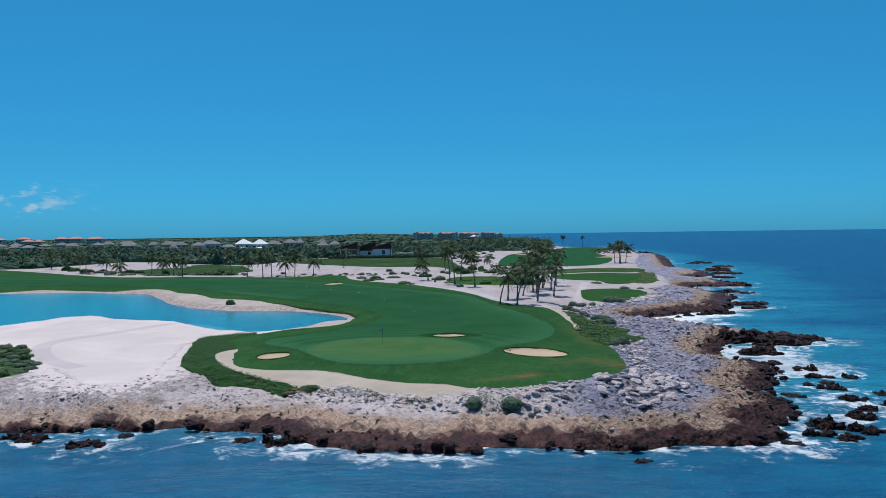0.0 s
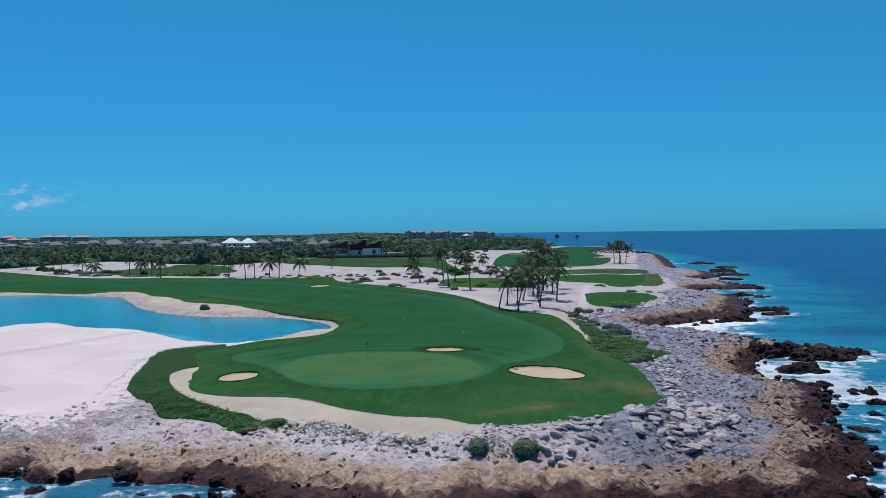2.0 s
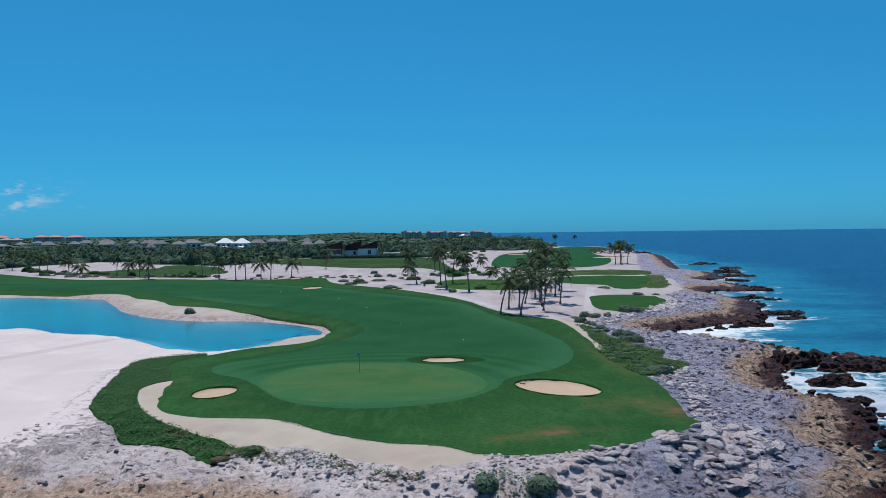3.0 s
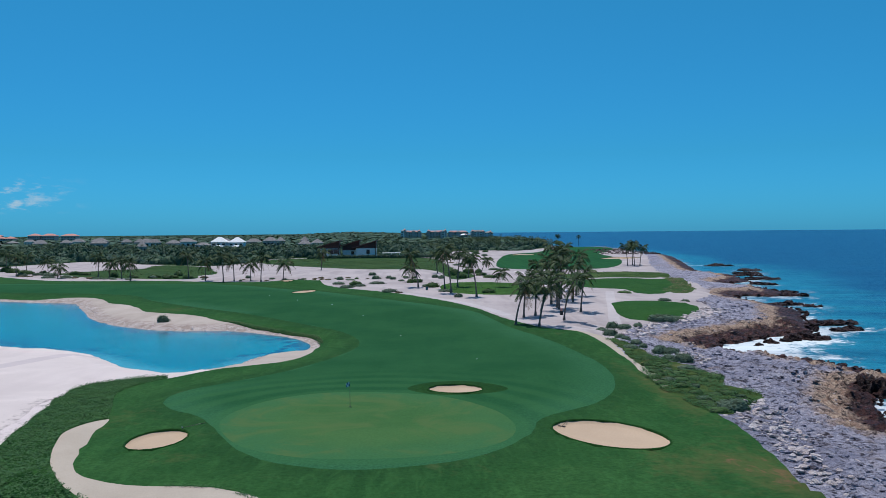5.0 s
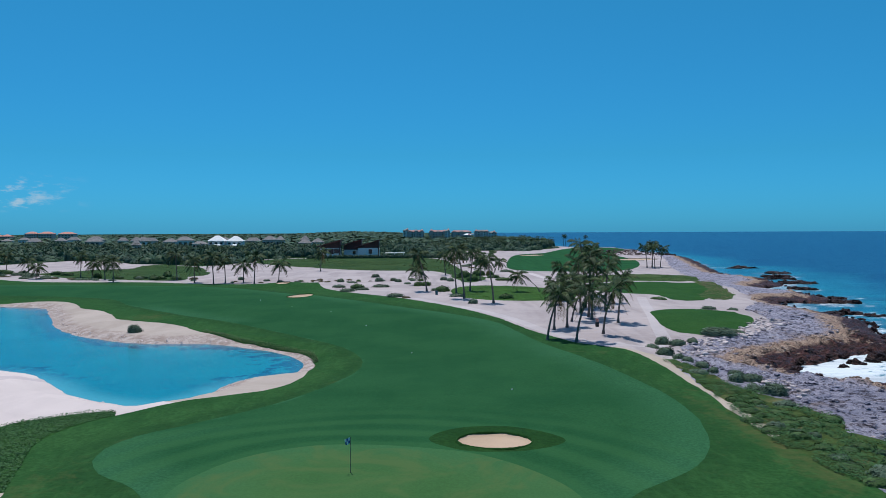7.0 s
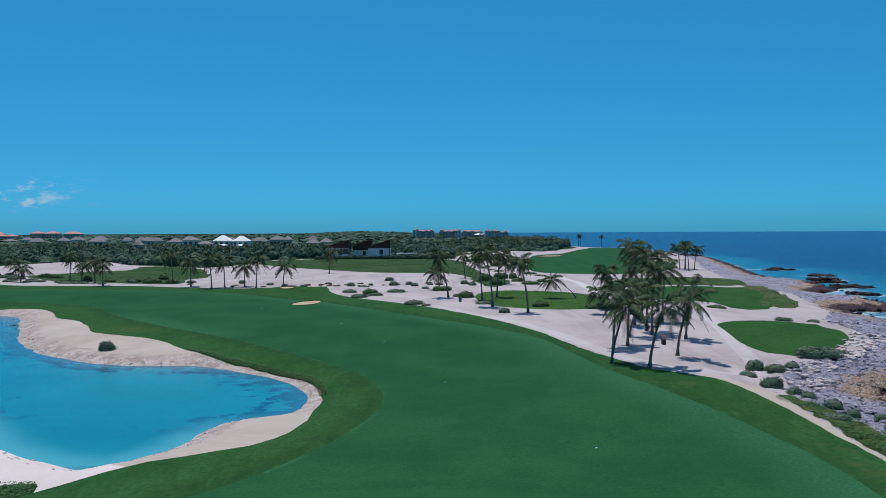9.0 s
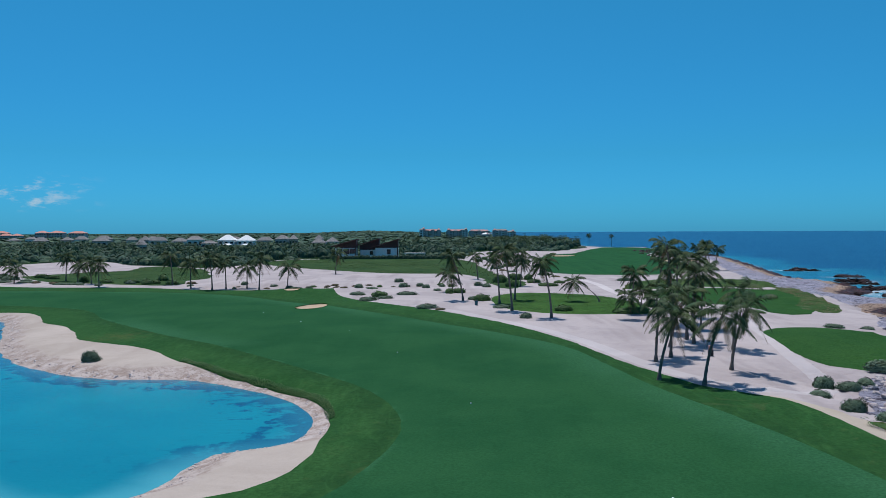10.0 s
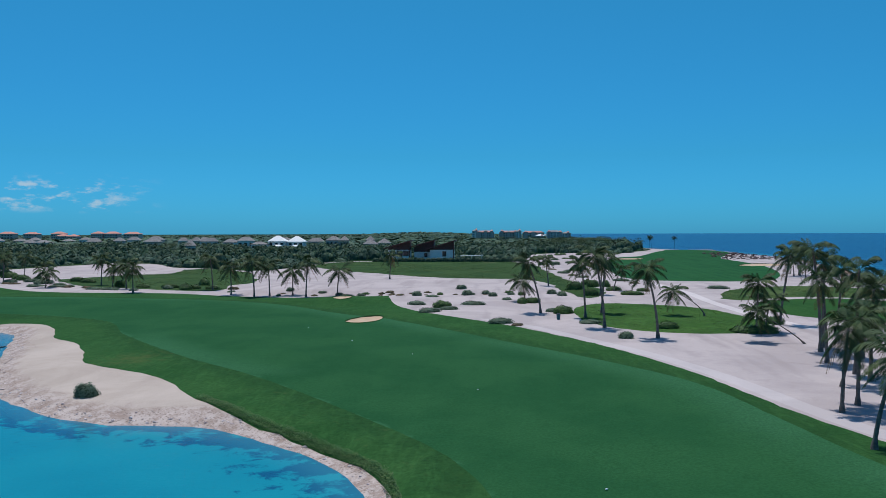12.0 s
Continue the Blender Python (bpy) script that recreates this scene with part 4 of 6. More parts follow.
me = mesh_of("sea", np.column_stack([SV, SEA + swell]), ST[keep], [M["sea"]], smooth=True)
attribute(me, "shore", sd)
calm = 0.015 * step(26, 32, SV[:, 0]) * step(98, 90, SV[:, 1])
for x, y, r, k in SURF:
    calm = calm - k * np.exp(-((SV[:, 0] - x) ** 2 + (SV[:, 1] - y) ** 2) / r ** 2)
attribute(me, "calm", calm + 0.05 * step(66, 60, SV[:, 1]))
attribute(me, "bay", 0.45 + 0.5 * step(64, 100, SV[:, 1]))
tagged(new("sea", me), "deep blue ocean turning turquoise, white surf along the rocks", "sea", kind="structure")

pp = scatter(-225, -15, 135, 275, 2.2, 97)
pp = pp[within(pond, pp)]
PV, PT = cdt(pp, [loop(POND_EDGE, 1.5)])
keep = within(loop(POND_EDGE, 1.5), PV[PT].mean(1))
out_d = loop(POND_EDGE, 1.5)
grow = PV + 0
dpond = signed(out_d, PV)
grow[dpond < 0.05] += (grow[dpond < 0.05] - np.array([-60, 180])) * 0.02
me = mesh_of("lagoon", np.column_stack([grow, np.full(len(PV), POND)]), PT[keep], [M["pond"]], smooth=True)
attribute(me, "shore", dpond)
attribute(me, "weed", step(150, 168, PV[:, 1] + 0.25 * (PV[:, 0] + 40)))
tagged(new("lagoon", me), "clear turquoise lagoon with dark weed near its edge", "pond", kind="structure")

# ---- palms ----
rng = np.random.default_rng(5)


def frond_mesh(name, length, rise, droop, twist, seed, pairs=40, mat=None):
    """One feathered leaf: a thin bent rib with leaflets hanging from both sides."""
    r = np.random.default_rng(seed)
    vs, fs = [], []

    def rib(s):
        return np.array([length * s * (1 - 0.18 * droop * s), 0.12 * twist * s * s * length, length * (rise * s - droop * s * s)])
    k = 7
    for i in range(k + 1):
        s = i / k
        c, w = rib(s), 0.035 * (1 - 0.85 * s)
        vs += [c + (0, w, 0), c + (0, -w, 0), c + (0, 0, -w)]
        if i:
            a, b = 3 * (i - 1), 3 * i
            fs += [(a, b, b + 1, a + 1), (a + 1, b + 1, b + 2, a + 2), (a + 2, b + 2, b, a)]
    for i in range(pairs):
        s = 0.14 + 0.85 * (i + 0.5) / pairs
        ln = length * 0.31 * (math.sin(math.pi * min(1, s * 0.86 + 0.1)) ** 0.7) * r.uniform(0.8, 1.15)
        base, ahead = rib(s), rib(min(1, s + 0.02)) - rib(s - 0.02)
        ahead = ahead / np.linalg.norm(ahead)
        for side in (1, -1):
            hang = r.uniform(0.15, 0.7) + 0.25 * s
            out = ahead * 0.55 + np.array([0, side, 0]) * 0.85 + np.array([0, 0, -hang])
            out = out / np.linalg.norm(out)
            wide = ahead * 0.042
            n = len(vs)
            tip = base + out * ln + np.array([0, 0, -0.12 * ln])
            half = base + out * ln * 0.5
            vs += [base - wide * 0.5, base + wide * 0.5, half + wide * 0.9, half - wide * 0.9, tip]
            fs += [(n, n + 1, n + 2, n + 3), (n + 3, n + 2, n + 4)]
    return mesh_of(name, vs, fs, [mat or M["frond"]])


FRONDS = [frond_mesh("frond", 2.8, 1.2, 0.80, 0.8, 1), frond_mesh("frond", 3.1, 0.95, 0.92, -1, 2), frond_mesh("frond", 3.3, 0.65, 0.92, 1, 3), frond_mesh("frond", 3.2, 0.32, 0.82, -0.6, 4),
          frond_mesh("frond", 3.0, 0.02, 0.74, 0.5, 5), frond_mesh("frond", 2.4, -0.35, 0.6, -0.5, 6)]
DRY_FROND = frond_mesh("dry_frond", 2.1, -1.0, 0.5, 0.3, 7, 14, M["dry_frond"])
SPEAR = frond_mesh("frond", 1.5, 1.25, 0.35, 0.2, 8, 16)


def trunk_mesh(h, dx, dy, seed, thick=0.19):
    r = np.random.default_rng(seed)
    n, k = 9, 14
    vs, fs = [], []
    bend = r.uniform(1.2, 2.0)
    for i in range(k + 1):
        s = i / k
        rad = thick * (1.75 - 0.75 * min(1, s * 7)) * (1 - 0.38 * s) * (1.06 if i % 2 else 0.97)
        c = np.array([dx * s ** bend, dy * s ** bend, h * (s - 0.02)])
        for j in range(n):
            a = 2 * math.pi * j / n
            vs.append(c + (rad * math.cos(a), rad * math.sin(a), 0))
        if i:
            fs += [((i - 1) * n + j, (i - 1) * n + (j + 1) % n, i * n + (j + 1) % n, i * n + j) for j in range(n)]
    fs.append(tuple(range(k * n, k * n + n)))
    return mesh_of("trunk", vs, fs, [M["trunk"]], smooth=True)


def palm(x, y, h, dx=0.0, dy=0.0, size=1.05, count=17, label="tall coconut palm with drooping green fronds on sand", group="coconut palms"):
    seed = int(abs(x * 13 + y * 7))
    r = np.random.default_rng(seed)
    root = tagged(new("palm_tree"), label, "palm tree", group)
    root.location = (x, y, ground_z(x, y) - 0.05)
    part("trunk", trunk_mesh(h, dx, dy, seed, 0.11 + 0.008 * h), root)
    top = Matrix.Translation((dx, dy, h * 0.98))
    turn = r.uniform(0, 360)
    for i in range(count):
        s = i / count
        me = FRONDS[min(5, int(s * 6.2))]
        turn += 137.5 + r.uniform(-14, 14)
        sc = size * r.uniform(0.85, 1.12)
        part("frond", me, root, m=top @ pose(0, 0, -0.25 * s, r.uniform(-14, 14), r.uniform(-10, 10), turn) @ Matrix.Scale(sc, 4))
    for i in range(2):
        part("frond", SPEAR, root, m=top @ pose(0, 0, 0, 0, 0, r.uniform(0, 360)) @ Matrix.Scale(size, 4))
    for i in range(3):
        part("dry_frond", DRY_FROND, root, m=top @ pose(0, 0, -0.25, 0, 0, r.uniform(0, 360)) @ Matrix.Scale(size, 4), label="dry brown hanging frond")
    return root


GROVE = [(12.2, 175.4, 6.2, 1.6, 0.2), (15.6, 172.4, 6.6, 1.7, 0.3), (14.8, 186.7, 6.8, 0.6, 0.4), (20.8, 180.2, 6.6, 1.4, -0.4), (17.2, 189.5, 7.4, 0.5, 0.6), (19.3, 197.7, 6.5, 2.2, 0.5), (23.2, 200.8, 9.0, 0.4, 0.4),
         (23.4, 204.5, 10.6, 0.3, 0), (23.2, 211, 9.2, -0.4, 0.5), (25.6, 219, 12.2, -0.8, 0.5), (28.2, 214, 8.2, 0.6, 0.4), (31.5, 229, 9.4, 0.8, 0.4), (26.5, 196, 7.2, 0.8, 0.2), (27.0, 222, 10.6, 0.2, 0.4)]
for a in GROVE:
    palm(*a, size=1.06, count=13, label="coconut palm of a windblown grove on pale sand", group="palm grove")
SCATTERED = [(30, 246, 10.6, 1.7, 0.5, 1.1), (23.4, 235.6, 7.2, 0.2, 0, 1), (25, 237, 4.2, 0.6, 0, 0.95), (26.2, 225.4, 3.9, -5.4, 1.5, 0.9), (9, 230.2, 9.4, -1.4, 0.6, 1.05), (22, 258, 4.2, -5.0, 0.6, 1.0), (3.5, 241.4, 10.8, -1.4, 0.6, 1.1),
             (5.7, 262, 9.6, 0.8, 0.4, 1.05), (2.2, 255, 9.0, -0.6, 0.3, 1.0), (-4.7, 261.6, 9.0, -2.2, 0.6, 1.1), (-6.6, 284, 4.4, -0.6, 0, 1.15), (15.2, 315, 5.2, 2.0, 0.5, 0.9), (10.5, 302, 6, 0.5, 0.3, 0.95), (1.0, 330, 7, -0.8, 0, 1)]
for x, y, h, dx, dy, sz in SCATTERED:
    palm(x, y, h, dx, dy, sz, label="slender coconut palm leaning over pale sand", group="palms in the sand")
ROW = [(-47.5, 300.5, 5.2), (-53.5, 296, 7.2), (-57.9, 302, 5.2), (-62.6, 300, 6.8), (-65.2, 297, 7.4), (-72.3, 303, 6.2), (-98.4, 310, 5.6), (-82.6, 320, 7.6), (-106, 323, 6.0), (-113, 330, 4.8), (-120, 338, 6.8), (-146, 356, 5.0), (-154, 348, 7.2),
       (-43.5, 360, 6.6), (-129, 326, 3.6), (-162, 372, 6.4), (-176, 384, 7.2), (-190, 398, 6.8)]
for x, y, h in ROW:
    palm(x, y, h + 0.5, rng.uniform(-0.7, 0.7), 0.2, 1.25, 15, label="coconut palm in a row along the fairway's edge", group="row of palms")
for x, y, h, dx in ((81.6, 376, 8.4, -0.8), (83.5, 387, 9.4, 0.5), (84.8, 380, 7.6, 1.0), (80.2, 382, 8.2, -1.0), (82.8, 384, 8.8, 0.2), (131, 900, 13, 0.5), (134, 905, 12, -0.5), (150, 880, 12, 0.2)):
    palm(x, y, h, dx, 0.3, 1.05, 18, label="lone coconut palm on the rocky shore", group="shore palms")

# ---- shrubs ----
def lumps(count, seed, flat=1.0, leaf=0.13, core=True, edge=0.0):
    """A rounded, uneven crown of many small leaves over a dark inner mass, one metre in radius."""
    r = np.random.default_rng(seed)
    vs, fs, sl = [], [], []
    humps = r.normal(size=(7, 3))
    humps[:, 2] = np.abs(humps[:, 2])
    humps /= np.linalg.norm(humps, axis=1)[:, None]

    def radius(d):
        return 0.72 + 0.30 * max(max(0, float(h @ d)) ** 5 for h in humps)
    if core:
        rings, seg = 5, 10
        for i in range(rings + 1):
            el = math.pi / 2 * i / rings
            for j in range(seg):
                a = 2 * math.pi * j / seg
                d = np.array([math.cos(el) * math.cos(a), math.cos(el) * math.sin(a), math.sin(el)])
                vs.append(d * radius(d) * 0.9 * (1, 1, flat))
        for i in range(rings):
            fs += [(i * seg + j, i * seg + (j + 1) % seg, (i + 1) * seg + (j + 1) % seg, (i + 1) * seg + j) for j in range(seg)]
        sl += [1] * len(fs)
    for _ in range(count):
        d = r.normal(size=3)
        d[2] = abs(d[2])
        d /= np.linalg.norm(d)
        c = d * radius(d) * r.uniform(0.86, 1.06) * (1, 1, flat)
        u = np.cross(d, r.normal(size=3))
        u /= np.linalg.norm(u)
        w = np.cross(d, u) * 0.8 + d * r.uniform(-0.3, 0.4)
        s = leaf * r.uniform(0.6, 1.35)
        n = len(vs)
        vs += [c - u * s, c + w * s * 0.6, c + u * s, c - w * s * 0.6]
        fs.append((n, n + 1, n + 2, n + 3))
        sl.append(0)
    return vs, fs, sl


# dark green for the inner hull: shade between the leaves, painted as colour
SHADE_CORE = plain_mat("inner foliage shade", (0.026, 0.050, 0.024), (0.04, 0.07, 0.03), 3.0)


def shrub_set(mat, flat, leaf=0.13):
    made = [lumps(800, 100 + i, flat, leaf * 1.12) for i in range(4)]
    return [mesh_of("shrub", v, f, [mat, SHADE_CORE], slots=sl) for v, f, sl in made]


SHRUBS = {"low": shrub_set(M["bush"], 0.85, 0.07), "round": shrub_set(M["bush"], 0.95, 0.075), "dark": shrub_set(M["bush_dark"], 0.9, 0.085), "dry": shrub_set(M["bush_dry"], 0.6, 0.075)}
SAYS = {"low": "low spreading grey-green shrub on sand", "round": "rounded grey-green coastal shrub", "dark": "glossy dark green sea grape bush", "dry": "dry brownish low shrub on sand"}


def shrub(x, y, rx, ry, h, sort="low", z=None):
    r = np.random.default_rng(int(abs(x * 31 + y * 17)))
    ob = new("shrub", SHRUBS[sort][int(r.integers(4))])
    ob.matrix_world = pose(x, y, (ground_z(x, y) if z is None else z) - 0.08, 0, 0, r.uniform(0, 360)) @ Matrix.Diagonal((rx, ry, h, 1))
    return tagged(ob, SAYS[sort], "shrub", "coastal shrubs")


for a in [(-23.9, 263.5, 2.4, 1.7, 1.2), (-22.3, 272, 2.1, 1.8, 1.7, "dark"), (-27.5, 277.6, 2.2, 1.6, 1.1), (-20.8, 268, 1.9, 1.4, 1.0), (-29.7, 300, 1.5, 1.3, 1.3, "round"), (-26, 296, 1.9, 1.2, 0.7), (-18.8, 301, 1.9, 1.5, 1.5, "round"),
          (-16.6, 277, 2.6, 1.7, 1.1), (-13, 297, 1.3, 1.1, 1.2, "round"), (-10.2, 288, 1.7, 1.2, 0.8), (-11.6, 246.6, 2.4, 1.5, 1.2), (-9.2, 243.8, 1.3, 0.9, 0.8, "dry"), (-7.2, 280, 1.5, 1.3, 1.4, "dark"), (-5.2, 281, 1.9, 1.5, 1.5, "dark"),
          (-2.6, 264, 1.4, 1.2, 1.0), (-0.9, 261.5, 2.2, 1.7, 1.7, "dark"), (2.2, 247, 2.1, 1.5, 0.9), (4.9, 230.4, 1.25, 1.0, 1.2, "round"), (41.9, 325, 3.0, 1.3, 1.1, "round"), (2, 299, 1.6, 1.3, 1.3, "round"), (-33.5, 301, 1.3, 1.0, 0.8, "dry"),
          (-35.5, 303, 0.9, 0.8, 0.8, "dry"), (-38, 304, 1.0, 0.8, 0.8, "dry"), (16, 412, 2.6, 2.0, 2.2, "dark"), (10, 395, 2.6, 1.5, 1.2), (19, 420, 2.0, 1.5, 1.6, "dark"), (14, 372, 2.2, 1.3, 1.0), (23, 355, 3.0, 1.4, 1.2), (25, 345, 2.2, 1.2, 1.0, "dry"),
          (27, 460, 3, 2, 1.6), (20, 480, 3, 2, 1.5), (30, 520, 4, 2, 1.6), (22, 315, 1.8, 1.2, 1.1, "dark"), (15.5, 317, 3.0, 1.6, 1.4, "dark"), (6.5, 318, 2.4, 1.6, 2.6, "dark"), (8.2, 300, 2.0, 1.4, 2.2, "dark"),
          (24.2, 236, 2.7, 1.7, 1.6, "dark"), (21.6, 236.6, 2.0, 1.4, 1.2, "dark"), (12.5, 241, 2.0, 1.4, 1.3, "dark"), (29.8, 247, 1.8, 1.4, 1.6, "dark"), (-50.4, 194.2, 1.3, 1.1, 1.35, "round"),
          (-45, 298, 2.2, 1.2, 0.7), (-52, 306, 1.2, 1.0, 0.8), (-60, 308, 1.4, 1.1, 1.0, "round"), (-75, 311, 1.6, 1.1, 0.7), (-130, 335, 2.4, 1.4, 1.2), (-135, 330, 2.6, 1.5, 1.1), (-140, 342, 2.4, 1.6, 1.4), (-125, 330, 3.2, 1.5, 0.9), (-118, 326, 2.0, 1.3, 1.2, "dry"),
          (-108, 320, 3.0, 1.4, 1.0), (-102, 318, 2.4, 1.4, 1.0), (-144, 350, 2.4, 1.7, 1.4, "round"), (-150, 343, 2.0, 1.4, 1.0, "dry"), (-90, 322, 2.2, 1.5, 1.5, "dark"), (-84, 324, 2.6, 1.5, 1.4, "dark"), (-78, 322, 1.6, 1.3, 1.5, "dry"), (-96, 325, 2.2, 1.4, 1.3, "round"),
          (27.5, 174.7, 1.5, 1.2, 1.4, "round"), (29.1, 172.8, 1.4, 1.0, 0.9, "round"), (24.8, 169.4, 1.4, 1.0, 0.9), (24.8, 163.2, 1.4, 1.1, 1.2, "round"), (25.3, 159.5, 1.0, 0.8, 0.9, "round"), (25.7, 157.6, 1.0, 0.8, 0.9), (26.4, 154.5, 1.1, 0.9, 1.0, "round"), (26.6, 151.6, 0.8, 0.7, 0.8), (27.1, 146.5, 1.1, 0.9, 1.1, "round"), (29, 147.1, 1.3, 1.0, 1.2, "round"), (27, 141.7, 1.2, 0.9, 1.1, "round"), (28.4, 140.4, 1.6, 1.2, 1.3, "round"), (28.5, 150.2, 1.1, 0.9, 0.9),
          (32, 175.4, 1.3, 0.9, 0.8), (37.5, 181.6, 3.0, 1.3, 1.3, "round"), (41, 184.6, 2.4, 1.0, 0.9), (44.4, 236.4, 2.4, 1.3, 0.8, "dark"), (47.7, 215.2, 1.6, 1.0, 0.9), (51.3, 212.7, 1.3, 0.9, 0.8), (2.8, 75.6, 1.25, 1.0, 1.0, "round"), (6.2, 74.9, 1.35, 1.1, 1.0, "round"),
          (-13.8, 84.6, 1.3, 0.9, 0.9, "dark"), (-15.6, 83, 0.9, 0.7, 0.6, "dry"), (24.3, 113.4, 1.9, 1.3, 1.1, "round"),
          (6.4, 460, 2.2, 1.6, 1.6, "dark"), (10.2, 484, 2.4, 1.6, 1.8, "dark"), (12.1, 464, 2.6, 1.8, 1.9, "round"), (8.1, 422, 2.2, 1.4, 0.9, "dry"), (22.9, 537, 2.6, 1.6, 1.0, "dark"), (23.4, 600, 3.4, 2, 1.6, "dark"), (11.8, 402, 2.4, 1.5, 1.3),
          (11.9, 382, 2.2, 1.4, 1.1, "dry"), (0, 303.5, 1.4, 1.1, 1.3, "round"), (17.5, 303, 3.0, 1.6, 1.3, "dark"), (11.8, 338.6, 2.0, 1.5, 2.0, "dark"), (12.4, 331, 2.0, 1.5, 2.2, "dark"), (15.3, 331, 2.0, 1.5, 2.2, "dark"), (17.5, 576, 3, 1.8, 1.6, "dark"),
          (27.6, 612, 3, 2, 1.6, "dark"), (41.6, 325, 2.2, 1.2, 1.0, "round"), (-14.6, 303, 1.2, 1.0, 1.2, "round"), (-20.3, 309.7, 1.5, 1.1, 1.3, "round"), (16, 520, 2.6, 1.6, 1.4), (28, 560, 2.8, 1.8, 1.6, "dark"), (36, 600, 3.2, 2, 2.2, "dark"),
          (-146.4, 340.8, 2.2, 1.3, 0.9, "dry"), (-155.5, 360, 2.8, 1.8, 2.0, "dark"), (-147.2, 351, 3.0, 1.5, 1.4), (-134.8, 331.6, 2.8, 1.4, 0.8), (-138.4, 342.5, 3.0, 1.8, 1.8), (-127.9, 329.4, 3.0, 1.3, 0.8), (-124, 328, 2.2, 1.3, 1.2, "dry"), (-146.8, 354, 2.4, 1.6, 2.0, "dark"),
          (-113.2, 320.6, 3.0, 1.4, 0.9), (-110.3, 320.6, 2.0, 1.2, 0.9), (-109, 322, 2.0, 1.2, 1.0), (-112.4, 333, 2.0, 1.5, 2.4, "dark"), (-135, 353.7, 2.4, 1.5, 1.8, "dark"), (-129.4, 349, 2.6, 1.6, 1.6, "dark"), (-104.6, 329.7, 2.6, 1.4, 1.2, "dark"), (-96.7, 327.7, 2.6, 1.4, 1.6, "dark"),
          (-92.2, 326.3, 2.4, 1.4, 1.8, "dark"), (-89.2, 325, 2.4, 1.4, 1.6, "dark"), (-92.2, 341, 3.4, 1.8, 2.6, "dark"), (-160, 366, 2.8, 1.8, 1.8, "dark"), (-168, 374, 3.0, 1.8, 2.2, "dark"), (-176, 384, 3.2, 2.0, 2.6, "dark"), (-152, 348, 2.6, 1.6, 1.4)]:
    shrub(*a)
for p in scatter(-64, -6, 301, 308, 3.6, 122):
    if rng.random() < 0.6:
        k = rng.uniform(0.5, 1.2)
        shrub(p[0], p[1], 1.1 * k, 0.8 * k, 0.8 * k, ["dry", "dry", "dark", "round"][int(rng.integers(4))])
# the thicket on the bank between turf and rock
thick = loop(THICKET, 1, 0.8, 49)
for p in scatter(21, 31, 112, 161, 2.0, 120):
    if within(thick, p[None])[0] and rng.random() < (0.6 if p[1] < 136 else 0.22):
        k = rng.uniform(0.6, 1.25)
        shrub(p[0], p[1], 1.05 * k, 0.9 * k, rng.uniform(0.4, 0.8), ["dark", "round", "dark", "dark", "dark", "dark"][int(rng.integers(6))])
for p in scatter(-75, -50, 94, 122, 2.0, 121):
    if within(loop(WEST_SCRUB, 2), p[None])[0] and rng.random() < 0.75:
        shrub(p[0], p[1], rng.uniform(0.7, 1.5), rng.uniform(0.7, 1.2), rng.uniform(0.4, 0.9), ["dark", "round", "low", "dark"][int(rng.integers(4))])


def leaf_carpet(name, poly, gap, size, tall, mat, seed, label, category, skip=None, sparse=-0.18):
    """Thousands of single leaves or blades lying over a patch of ground."""
    r = np.random.default_rng(seed)
    lo, hi = poly.min(0), poly.max(0)
    p = r.uniform(lo, hi, (int((hi - lo).prod() / gap ** 2), 2))
    p = p[within(poly, p)]
    p = p[fbm(p[:, 0] / (14 * gap), p[:, 1] / (14 * gap), 3, seed + 5) > sparse]
    for q in skip or ():
        p = p[~within(q, p)]
    z = height(p)
    n = len(p)
    a, s, t = r.uniform(0, 2 * math.pi, n), size * r.uniform(0.6, 1.4, n), r.uniform(-0.32, 0.32, (n, 2))
    lift = tall * r.uniform(0.2, 1.0, n) * (0.6 + 0.8 * (fbm(p[:, 0] / 2, p[:, 1] / 2, 3, seed) + 0.4))
    c = np.column_stack([p, z + lift])
    u = np.column_stack([np.cos(a), np.sin(a), t[:, 0]]) * s[:, None]
    w = np.column_stack([-np.sin(a) * 0.6, np.cos(a) * 0.6, t[:, 1]]) * s[:, None]
    vs = np.stack([c - u, c + w, c + u, c - w], 1).reshape(-1, 3)
    return tagged(new(name, mesh_of(name, vs, np.arange(4 * n).reshape(-1, 4), [mat])), label, category, kind="stuff")


turf_like = [turf, dict((n, r) for n, r in REGIONS if n == "sand_path")["sand_path"], cart_path]
leaf_carpet("creeper_leaves", creeper_edge, 0.105, 0.075, 0.26, M["creeper_leaf"], 130, "dense dark green leaves of beach creeper", "plants", turf_like, sparse=-0.9)
leaf_carpet("native_grass_tufts", loop(NATIVE, 1.5, 0.6, 34), 0.34, 0.085, 0.16, M["tuft"], 131, "tufts of long native grass amid sand", "grass")
for i, q in enumerate([r for n, r in REGIONS if n == "scrub_ground"][:2]):
    leaf_carpet("shore_scrub", q, 0.42, 0.13, 0.2, M["bush_dry"] if i else M["tuft"], 128 + i, "low dry scrub between tee and rocks", "plants")
leaf_carpet("scrub_leaves", thick, 0.10, 0.07, 0.3, M["creeper_leaf"], 132, "low mixed scrub on the bank above rocks", "plants", sparse=-0.16)
leaf_carpet("meadow_tufts", loop(MEADOW, 5, 2.0, 32), 0.9, 0.2, 0.3, M["tuft"], 133, "scrubby tufts and low bushes in the meadow", "plants", sparse=0.05)
